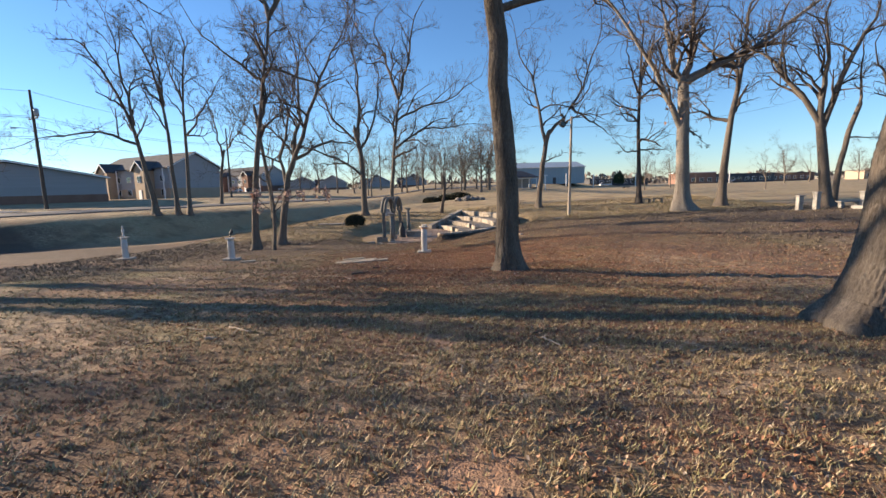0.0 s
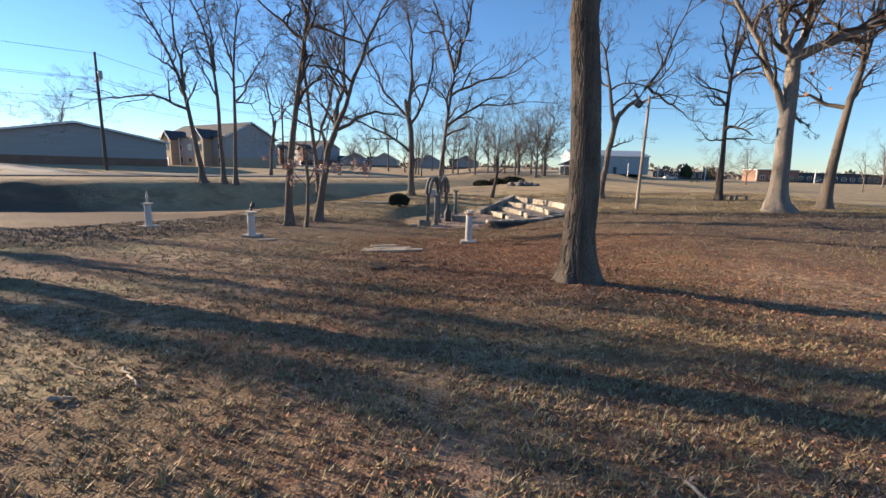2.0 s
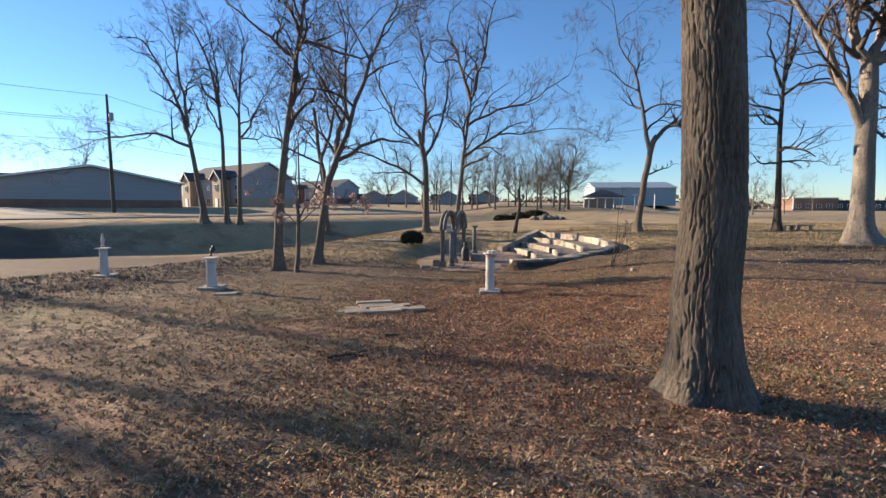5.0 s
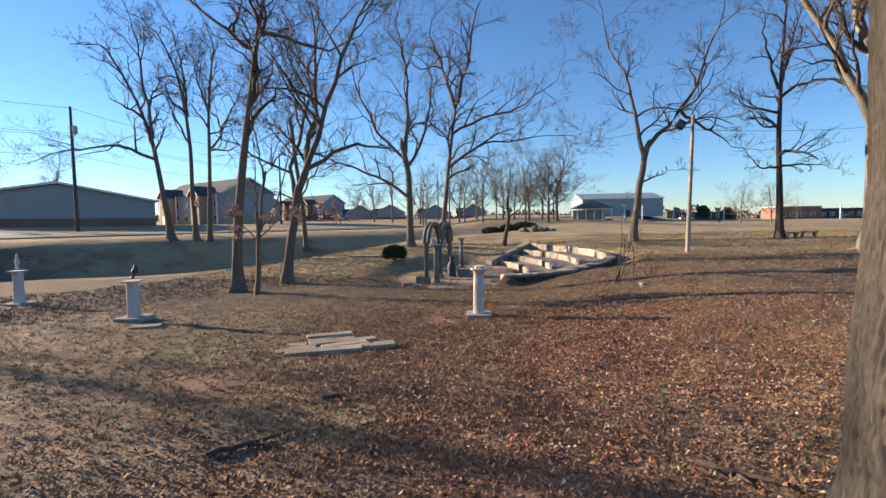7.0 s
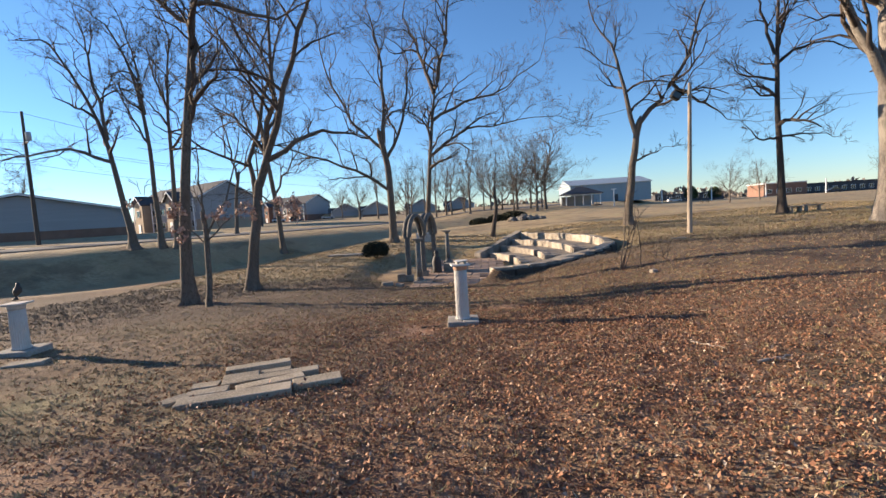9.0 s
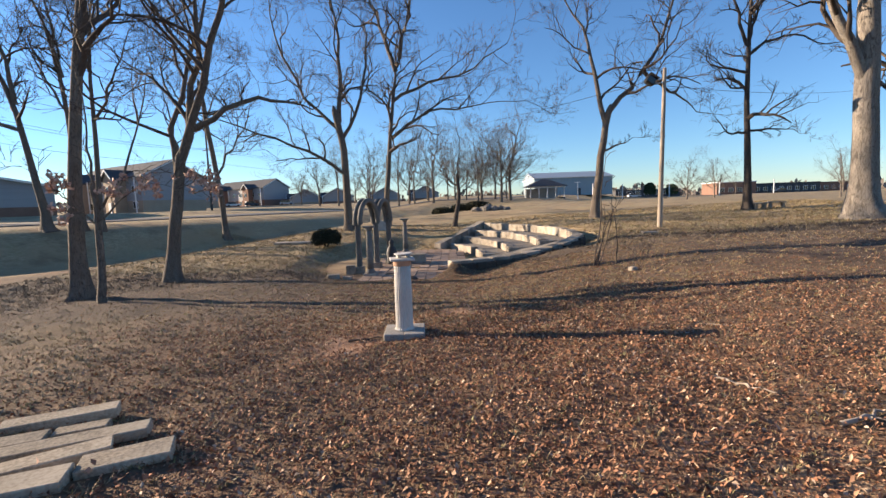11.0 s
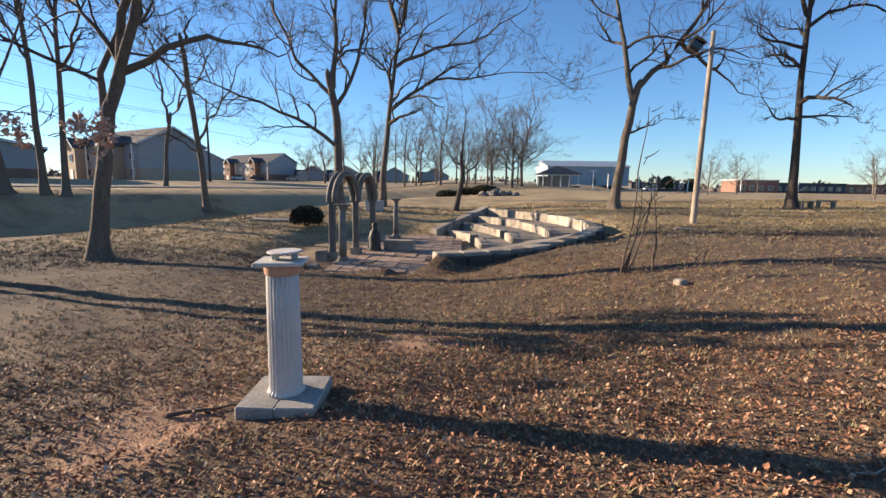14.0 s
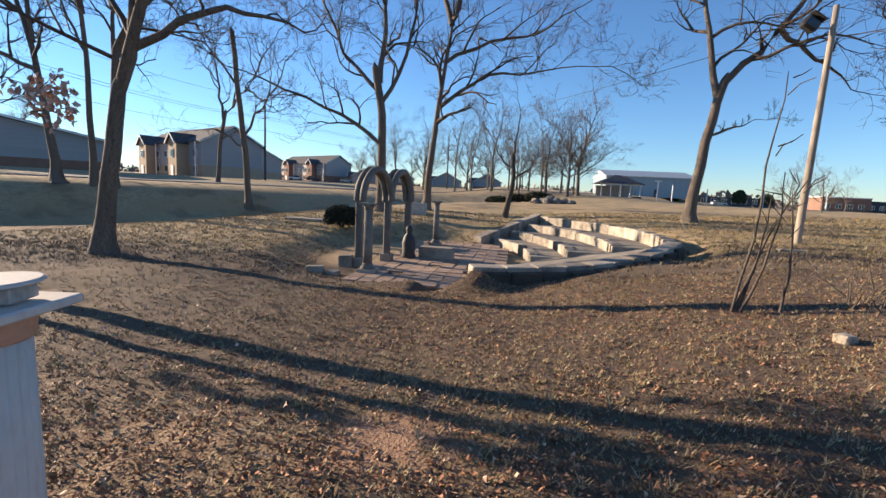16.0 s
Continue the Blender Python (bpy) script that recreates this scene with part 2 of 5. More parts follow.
M_POLE_DARK = material("creosote_pole", [(0.3, (0.05, 0.043, 0.037)), (0.7, (0.12, 0.1, 0.085))], 0.9, 3, 40, 0.4, 0.01, (1, 1, 0.08))
M_METAL = material("galvanised", [(0.3, (0.3, 0.31, 0.32)), (0.7, (0.42, 0.43, 0.44))], 0.5, 3, 30, 0.1, 0.004, metal=0.6)
M_BLACK = material("black_cable", [(0.3, (0.02, 0.02, 0.02)), (0.7, (0.04, 0.04, 0.04))], 0.6, 3, 30, 0)
M_LEAF = island_ramp("dead_leaves", [(0.0, (0.12, 0.052, 0.03)), (0.35, (0.27, 0.125, 0.068)), (0.65, (0.37, 0.19, 0.108)), (0.9, (0.42, 0.25, 0.15)), (0.995, (0.55, 0.43, 0.31))])
M_LEAF_PALE = island_ramp("pale_dead_leaves", [(0.0, (0.3, 0.17, 0.12)), (0.5, (0.46, 0.3, 0.23)), (1.0, (0.62, 0.46, 0.37))])
M_BLADE = island_ramp("dead_grass", [(0.0, (0.17, 0.115, 0.06)), (0.35, (0.32, 0.23, 0.125)), (0.62, (0.4, 0.3, 0.17)), (0.8, (0.25, 0.23, 0.09)), (1.0, (0.52, 0.43, 0.28))])
# darker than M_BLADE; crown shade around the seating is put into this tone
M_THATCH = island_ramp("weathered_thatch", [(0.0, (0.07, 0.053, 0.037)), (0.5, (0.14, 0.109, 0.076)), (0.85, (0.24, 0.19, 0.13)), (1.0, (0.36, 0.29, 0.2))])
M_BUSH = island_ramp("dark_evergreen", [(0.0, (0.014, 0.015, 0.01)), (0.6, (0.03, 0.034, 0.018)), (1.0, (0.06, 0.056, 0.032))])
M_CEDAR = island_ramp("cedar", [(0.0, (0.03, 0.05, 0.022)), (1.0, (0.085, 0.105, 0.045))])
M_SIDING = material("grey_siding", [(0.3, (0.27, 0.27, 0.275)), (0.7, (0.34, 0.34, 0.345))], 0.7, 0.5, 12, 0.1, 0.01, (0.2, 0.2, 6))
M_BRICK_FAR = material("brick_front", [(0.3, (0.17, 0.1, 0.075)), (0.7, (0.26, 0.155, 0.115))], 0.9, 0.8, 9, 0.2, 0.01)
M_BRICK_TAN = material("tan_brick", [(0.3, (0.31, 0.24, 0.175)), (0.7, (0.41, 0.33, 0.245))], 0.9, 0.8, 9, 0.2, 0.01)
M_SHINGLE = material("dark_shingles", [(0.3, (0.055, 0.055, 0.06)), (0.7, (0.1, 0.1, 0.105))], 0.9, 0.7, 6, 0.3, 0.02)
M_ROOF_METAL = material("pale_metal_roof", [(0.3, (0.24, 0.29, 0.34)), (0.7, (0.3, 0.35, 0.4))], 0.5, 0.3, 6, 0.1, 0.01)
M_BLUEWALL = material("white_metal_wall", [(0.3, (0.22, 0.29, 0.33)), (0.7, (0.28, 0.35, 0.39))], 0.6, 0.3, 5, 0.2, 0.02, (4, 4, 0.1))
M_WHITE = material("white_paint", [(0.3, (0.68, 0.67, 0.65)), (0.7, (0.8, 0.79, 0.77))], 0.7, 2, 20, 0.1, 0.003)
M_GLASS = glass_material("window_glass")
M_ROCK = material("garden_rock", [(0.3, (0.07, 0.064, 0.058)), (0.5, (0.17, 0.155, 0.138)), (0.7, (0.3, 0.275, 0.245))], 0.95, 2, 20, 0.6, 0.04)
M_WOODS = island_ramp("far_woods", [(0.0, (0.09, 0.08, 0.075)), (0.6, (0.15, 0.13, 0.115)), (1.0, (0.2, 0.175, 0.15))])
M_CAR = [material("car_paint_%s" % c, [(0.3, v), (0.7, tuple(a * 1.15 for a in v))], 0.3, 1, 5, 0) for c, v in (("white", (0.6, 0.6, 0.6)), ("dark", (0.04, 0.045, 0.06)), ("silver", (0.32, 0.33, 0.35)))]


# ---- building helpers ----
def mesh_of(name, bm):
    me = bpy.data.meshes.new(name)
    bm.to_mesh(me)
    bm.free()
    return me


def part(name, bm, mat, parent=None, label="", smooth=False):
    me = mesh_of(name, bm) if isinstance(bm, bmesh.types.BMesh) else bm
    if not me.materials:
        me.materials.append(mat)
    if smooth:
        me.polygons.foreach_set("use_smooth", [True] * len(me.polygons))
    ob = new(name, me)
    ob.parent = parent
    if label:
        ob["label"] = label
    return ob


def thing(name, m, label, category, group="", kind=""):
    ob = new(name)
    ob.empty_display_size = 0.2
    ob.matrix_basis = m
    return tagged(ob, label, category, group, kind)


def box(bm, x, y, z, sx, sy, sz, bevel=0.0, turn=0.0, jitter=0.0, seed=0):
    """A box with its foot at z, worn by bevel and jitter."""
    r = bmesh.ops.create_cube(bm, size=1)
    rg = random.Random(seed)
    for v in r["verts"]:
        v.co = Vector((v.co.x * sx, v.co.y * sy, (v.co.z + 0.5) * sz))
        if jitter:
            v.co += Vector([rg.uniform(-jitter, jitter) for _ in range(3)])
    if bevel:
        es = {e for v in r["verts"] for e in v.link_edges}
        out = bmesh.ops.bevel(bm, geom=list(es), offset=bevel, segments=1, affect="EDGES")
        vs = out["verts"]
    else:
        vs = r["verts"]
    t = Matrix.Translation((x, y, z)) @ Matrix.Rotation(turn, 4, "Z")
    bmesh.ops.transform(bm, matrix=t, verts=list({v for v in vs} | {v for v in r["verts"] if v.is_valid}))
    return bm


def boxed(*a, **k):
    return box(bmesh.new(), *a, **k)


def lathe(profile, sides=24, flutes=0, depth=0.0):
    """A turned body from (radius, height) rows; flutes cut grooves into it."""
    bm = bmesh.new()
    rings = []
    for r, z in profile:
        ring = []
        for k in range(sides):
            a = 2 * math.pi * k / sides
            q = r - (depth * (0.5 - 0.5 * math.cos(a * flutes)) if flutes else 0)
            ring.append(bm.verts.new((q * math.cos(a), q * math.sin(a), z)))
        rings.append(ring)
    for a, b in zip(rings, rings[1:]):
        for k in range(sides):
            bm.faces.new((a[k], a[(k + 1) % sides], b[(k + 1) % sides], b[k]))
    bm.faces.new(list(reversed(rings[0])))
    bm.faces.new(rings[-1])
    return bm


def tube_arrays(points, radii, sides):
    """Vertices and quads of a tube along points."""
    p = np.asarray(points, float)
    n = len(p)
    d = np.gradient(p, axis=0)
    d /= np.maximum(np.linalg.norm(d, axis=1, keepdims=True), 1e-9)
    up = np.where(np.abs(d[:, 2:3]) > 0.8, np.array([[1.0, 0, 0]]), np.array([[0, 0, 1.0]]))
    if abs(d[0, 2]) > 0.8:
        up[:] = (1.0, 0, 0)
    a = np.cross(up, d)
    a /= np.maximum(np.linalg.norm(a, axis=1, keepdims=True), 1e-9)
    b = np.cross(d, a)
    th = np.arange(sides) * 2 * np.pi / sides
    v = p[:, None, :] + np.asarray(radii)[:, None, None] * (np.cos(th)[None, :, None] * a[:, None, :] + np.sin(th)[None, :, None] * b[:, None, :])
    i = np.arange(n - 1)[:, None] * sides
    k = np.arange(sides)[None, :]
    k2 = (k + 1) % sides
    f = np.stack([i + k, i + k2, i + sides + k2, i + sides + k], -1).reshape(-1, 4)
    return v.reshape(-1, 3), f


def mesh_from(name, verts, quads, smooth=True):
    me = bpy.data.meshes.new(name)
    me.vertices.add(len(verts))
    me.vertices.foreach_set("co", np.asarray(verts, np.float32).ravel())
    k = quads.shape[1]
    me.loops.add(quads.size)
    me.loops.foreach_set("vertex_index", quads.ravel().astype(np.int32))
    me.polygons.add(len(quads))
    me.polygons.foreach_set("loop_start", np.arange(len(quads), dtype=np.int32) * k)
    if smooth:
        me.polygons.foreach_set("use_smooth", np.ones(len(quads), bool))
    me.update(calc_edges=True)
    me.validate()
    return me


def tubes_mesh(name, tubes):
    vs, fs, o = [], [], 0
    for pts, rad, sides in tubes:
        v, f = tube_arrays(pts, rad, sides)
        vs.append(v)
        fs.append(f + o)
        o += len(v)
    return mesh_from(name, np.concatenate(vs), np.concatenate(fs))


def smoothstep(a, b, x):
    u = np.clip((x - a) / (b - a), 0, 1)
    return u * u * (3 - 2 * u)


# ---- the lie of the land ----
STAGE_Z = -2.42
FAN_X, FAN_Y, FAN_R = -8.5, 37.2, 14.35


def hollow(x, y):
    """1 inside the seating, which lies between an outer arc and two flank walls."""
    arc = 1 - smoothstep(FAN_R + 0.05, FAN_R + 0.4, np.hypot(x - FAN_X, y - FAN_Y))
    along = np.clip((0.8 * x + 0.6 * (y - 29.6)) / 7.4, 0, 1)
    near_flank = smoothstep(-0.15, 0.3, -0.6 * x + 0.8 * (y - 29.6) + 3.0 * along * (1 - along))
    far_flank = smoothstep(-0.15, 0.3, 0.836 * (x + 0.95) - 0.55 * (y - 42.2))
    return arc * near_flank * far_flank * smoothstep(-1.6, -0.8, x)


def relief(x, y):
    """Low humps and hollows of the turf along the walk."""
    close = np.exp(-np.maximum(0, np.hypot(x, y - 18) - 20) / 8)
    fine = np.sin(x * 4.9 + 2.0 * np.sin(y * 2.3)) * np.sin(y * 5.3 + 2.0 * np.sin(x * 1.9))
    mid = np.sin(x * 2.3 + 1.7 * np.sin(y * 1.1) + 1) * np.sin(y * 2.0 + 1.5 * np.sin(x * 1.3))
    wide = np.sin(x * 0.9 + 1.3 * np.sin(y * 0.5)) * np.sin(y * 0.8 + x * 0.3)
    return close * (0.014 * fine + 0.022 * mid + 0.03 * wide) + 0.13 * np.exp(-((x - 1.785) ** 2 + (y - 11.4) ** 2) / 2.4 ** 2)


def land(x, y):
    """Height of the turf: a slope down to a hollow, a field rising beyond, a bank up to the road."""
    x, y = np.asarray(x, float), np.asarray(y, float)
    drop = -0.15 * np.log(np.exp(-0.072 * np.clip(y, -25, 80) / 0.15) + np.exp(-2.15 / 0.15))
    right = smoothstep(-1, 9, x) * smoothstep(12, 28, y)
    z = -drop + 1.05 * right + 0.035 * np.clip(x - 10, 0, 14) * smoothstep(12, 28, y)
    z = z + 1.6 * smoothstep(32, 62, y) * (1 - 0.5 * right)
    bank = (x + 23) * -0.85 + (y - 39) * 0.52
    w = smoothstep(0, 6.5, bank)
    z = z - 0.75 * np.exp(-((bank + 1.0) / 3.2) ** 2) * smoothstep(30, 42, y) * (1 - smoothstep(80, 100, y))
    z = z * (1 - w) + (-0.15 + 0.8 * smoothstep(8, 45, bank) + 0.003 * np.clip(bank - 20, 0, 300)) * w
    stage = 1 - smoothstep(3.8, 6.0, np.hypot(x + 2.4, (y - 36.5) * 0.7))
    z = z * (1 - stage) + STAGE_Z * stage
    z = z + relief(x, y) * (1 - stage)
    t = np.clip((x * -0.925 + (y - 29.5) * 0.38) / 2.6, 0, 1)
    ridge = np.hypot(x + 0.925 * 2.6 * t, y - 29.5 - 0.38 * 2.6 * t)
    z = z + 0.5 * (1 - 0.75 * t) * np.exp(-((ridge / 0.55) ** 2))
    along = np.clip((0.8 * x + 0.6 * (y - 29.6)) / 7.4, 0, 1)
    out = -0.6 * x + 0.8 * (y - 29.6) + 3.0 * along * (1 - along)
    z = z + 0.1 * np.exp(-(((out + 0.6) / 0.8) ** 2)) * smoothstep(0.05, 0.3, along) * (1 - smoothstep(0.93, 1.0, along))
    rr = np.hypot(x - FAN_X, y - FAN_Y)
    z = z - 0.3 * np.exp(-(((rr - FAN_R - 0.55) / 0.7) ** 2)) * smoothstep(4.5, 5.6, x) * smoothstep(31, 33, y) * (1 - smoothstep(39, 43, y))
    low = 2.0 * smoothstep(8, 46, x) * smoothstep(44, 95, y)
    z = z - low * (1 - w)
    open_field = smoothstep(-14, -2, x)
    z = z + (1.2 * smoothstep(60, 105, y) + 0.8 * smoothstep(105, 170, y)) * open_field + 0.9 * smoothstep(120, 165, y) * (1 - open_field)
    return z * (1 - hollow(x, y)) + (STAGE_Z - 0.15) * hollow(x, y)


def at(x, y, sink=0.0):
    return Vector((x, y, float(land(x, y)) - sink))


def graded(lo, hi, step, far, grow=1.18):
    c = list(np.arange(lo, hi + step / 2, step))
    s, v = step, hi
    while v < far:
        s *= grow
        v += s
        c.append(v)
    s, v = step, lo
    while v > -far:
        s *= grow
        v -= s
        c.insert(0, v)
    return np.array(c)


gx, gy = graded(-15, 13, 0.22, 2500), graded(-1, 46, 0.22, 2500)
X, Y = np.meshgrid(gx, gy)
Z = land(X, Y)
nx, ny = len(gx), len(gy)
idx = np.arange(nx * ny).reshape(ny, nx)
quads = np.stack([idx[:-1, :-1], idx[:-1, 1:], idx[1:, 1:], idx[1:, :-1]], -1).reshape(-1, 4)
ground_me = mesh_from("ground", np.stack([X.ravel(), Y.ravel(), Z.ravel()], -1), quads)
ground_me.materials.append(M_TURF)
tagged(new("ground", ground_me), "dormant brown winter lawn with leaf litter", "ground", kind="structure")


def ribbon(name, mat, centre, width, lift, label, category, n=120):
    """A paved strip that follows the land."""
    c = np.array(centre, float)
    t = np.linspace(0, 1, n)
    s = np.linspace(0, 1, len(c))
    px, py = np.interp(t, s, c[:, 0]), np.interp(t, s, c[:, 1])
    for _ in range(6):
        px[1:-1], py[1:-1] = (px[:-2] + px[1:-1] + px[2:]) / 3, (py[:-2] + py[1:-1] + py[2:]) / 3
    dx, dy = np.gradient(px), np.gradient(py)
    q = np.hypot(dx, dy)
    ox, oy = -dy / q, dx / q
    rows = []
    for k in (-0.5, -0.25, 0, 0.25, 0.5):
        a, b = px + ox * k * width, py + oy * k * width
        rows.append(np.stack([a, b, land(a, b) + lift], -1))
    for k in (0.5, -0.5):
        a, b = px + ox * k * width, py + oy * k * width
        rows.append(np.stack([a, b, land(a, b) - 0.1], -1))
    v = np.stack([rows[6]] + rows[:5] + [rows[5]], 1)
    m = v.shape[1]
    i = np.arange(n * m).reshape(n, m)
    f = np.stack([i[:-1, :-1], i[:-1, 1:], i[1:, 1:], i[1:, :-1]], -1).reshape(-1, 4)
    me = mesh_from(name, v.reshape(-1, 3), f, False)
    me.materials.append(mat)
    return tagged(new(name, me), label, category, kind="structure")


def along_bank(s, k):
    return (-23 - 0.85 * s + 0.52 * k, 39 + 0.52 * s + 0.85 * k)


ribbon("road", M_ROAD, [along_bank(17, k) for k in (-90, -30, 0, 30, 60, 100, 180, 320)], 7.0, 0.05, "grey asphalt road along the top of the bank", "road")
ribbon("driveway", M_DRIVE, [along_bank(21, -6), along_bank(30, -8), along_bank(44, -10)], 5.0, 0.06, "pale driveway off the road", "driveway", 40)


# ---- trees ----
def grow(rg, start, way, length, radius, level, most, out, droop=0.0, wiggle=0.27):
    """One branch and, by recursion, its twigs. out takes (level, points, radii)."""
    n = 7 if level < 2 else (5 if level < 3 else (3 if level < 4 else 2))
    p, d = Vector(start), Vector(way).normalized()
    pts, step = [p.copy()], length / (n - 1)
    for k in range(n - 1):
        d = d + Vector((rg.gauss(0, wiggle), rg.gauss(0, wiggle), rg.gauss(0, wiggle) + 0.05 - droop * k * 0.08))
        d.normalize()
        p = p + d * step
        pts.append(p.copy())
    tip = 0.25 if level < most else 0.45
    rad = [radius * (1 - (1 - tip) * k / (n - 1)) for k in range(n)]
    out.append((level, pts, rad))
    if level < most:
        offshoots(rg, pts, rad, length, level, most, out, droop)


def offshoots(rg, pts, rad, length, level, most, out, droop=0.0, first=0.25, many=None, thin=0.0105):
    count = many if many is not None else (6, 5, 4, 3)[min(level, 3)]
    for k in range(count):
        f = first + (1 - first) * (k + rg.random()) / count
        i = min(int(f * (len(pts) - 1)), len(pts) - 2)
        u = f * (len(pts) - 1) - i
        p = pts[i].lerp(pts[i + 1], u)
        d = (pts[i + 1] - pts[i]).normalized()
        side = d.cross(Vector((rg.gauss(0, 1), rg.gauss(0, 1), rg.gauss(0, 1)))).normalized()
        a = radians(rg.uniform(28, 62))
        w = d * math.cos(a) + side * math.sin(a) + Vector((0, 0, 0.22))
        grow(rg, p, w, length * rg.uniform(0.45, 0.75) * (1.1 - 0.4 * f), max(rad[i] * rg.uniform(0.5, 0.7), thin), level + 1, most, out, droop)


def curve_through(stem, rg, spread, n, wobble=1.0):
    """A smooth run of points through (across, up) rows, drifting in depth."""
    s = np.array(stem, float)
    t = np.linspace(0, 1, len(s))
    u = np.linspace(0, 1, n)
    xs, zs = np.interp(u, t, s[:, 0]), np.interp(u, t, s[:, 1])
    for _ in range(2):
        xs[1:-1] = (xs[:-2] + 2 * xs[1:-1] + xs[2:]) / 4
        zs[1:-1] = (zs[:-2] + 2 * zs[1:-1] + zs[2:]) / 4
    ln = np.abs(np.diff(s[:, 0])).sum() + np.abs(np.diff(s[:, 1])).sum()
    ys = spread * ln * u ** 1.2
    wob = min(0.012 * ln, 0.1) * wobble
    return [Vector((x + (rg.gauss(0, wob) if 0 < k else 0), y, z + (rg.gauss(0, wob) if 0 < k else 0))) for k, (x, y, z) in enumerate(zip(xs, ys, zs))]


def flared(pts, radius, top, flare, tall):
    r, n = [], len(pts)
    base = pts[0].z
    for k, p in enumerate(pts):
        f = k / (n - 1)
        r.append(radius * (1 - (1 - top) * f) * (1 + flare * math.exp(-(p.z - base) / tall)))
    return r


def lobed_trunk(pts, rad, sides, flare_tall, lobes, relief, seed):
    """A trunk with root lobes at its foot and ridged bark."""
    v, f = tube_arrays(pts, rad, sides)
    base = pts[0].z
    ax = np.repeat(np.array([list(p) for p in pts]), sides, 0)
    out = v - ax
    a = np.arctan2(out[:, 1], out[:, 0])
    h = v[:, 2] - base
    foot = np.exp(-np.clip(h, 0, None) / flare_tall)
    k = 1 + foot * 0.2 * np.sin(a * lobes + seed) + foot * 0.1 * np.sin(a * (lobes * 2 + 1) + seed * 2)
    v = ax + out * k[:, None]
    if relief:
        r0 = np.linalg.norm(out, axis=1, keepdims=True)
        ridges = round(2 * math.pi * float(np.median(r0)) / 0.05)
        for i in range(len(v)):
            c, d = math.cos(a[i]), math.sin(a[i])
            u = a[i] / (2 * math.pi) * ridges + 1.5 * noise.noise(Vector((c * 3, d * 3, h[i] * 2.4 + seed))) + 0.7 * noise.noise(Vector((c * 8, d * 8, h[i] * 6.5)))
            g = min(abs(math.sin(math.pi * u)) / 0.7, 1.0)
            g = g * g * (3 - 2 * g)
            deep = min(max(0.75 + 0.9 * noise.noise(Vector((c * 6, d * 6, h[i] * 3.2 + 9))), 0.15), 1.2)
            crack = min(abs(noise.noise(Vector((c * 9, d * 9, h[i] * 13 + 5)))) / 0.1, 1.0)
            v[i] += out[i] / r0[i] * relief * (0.45 - (1 - g) * deep - 0.3 * (1 - crack) + 0.3 * noise.noise(Vector((c * 20, d * 20, h[i] * 22))))
    return v, f


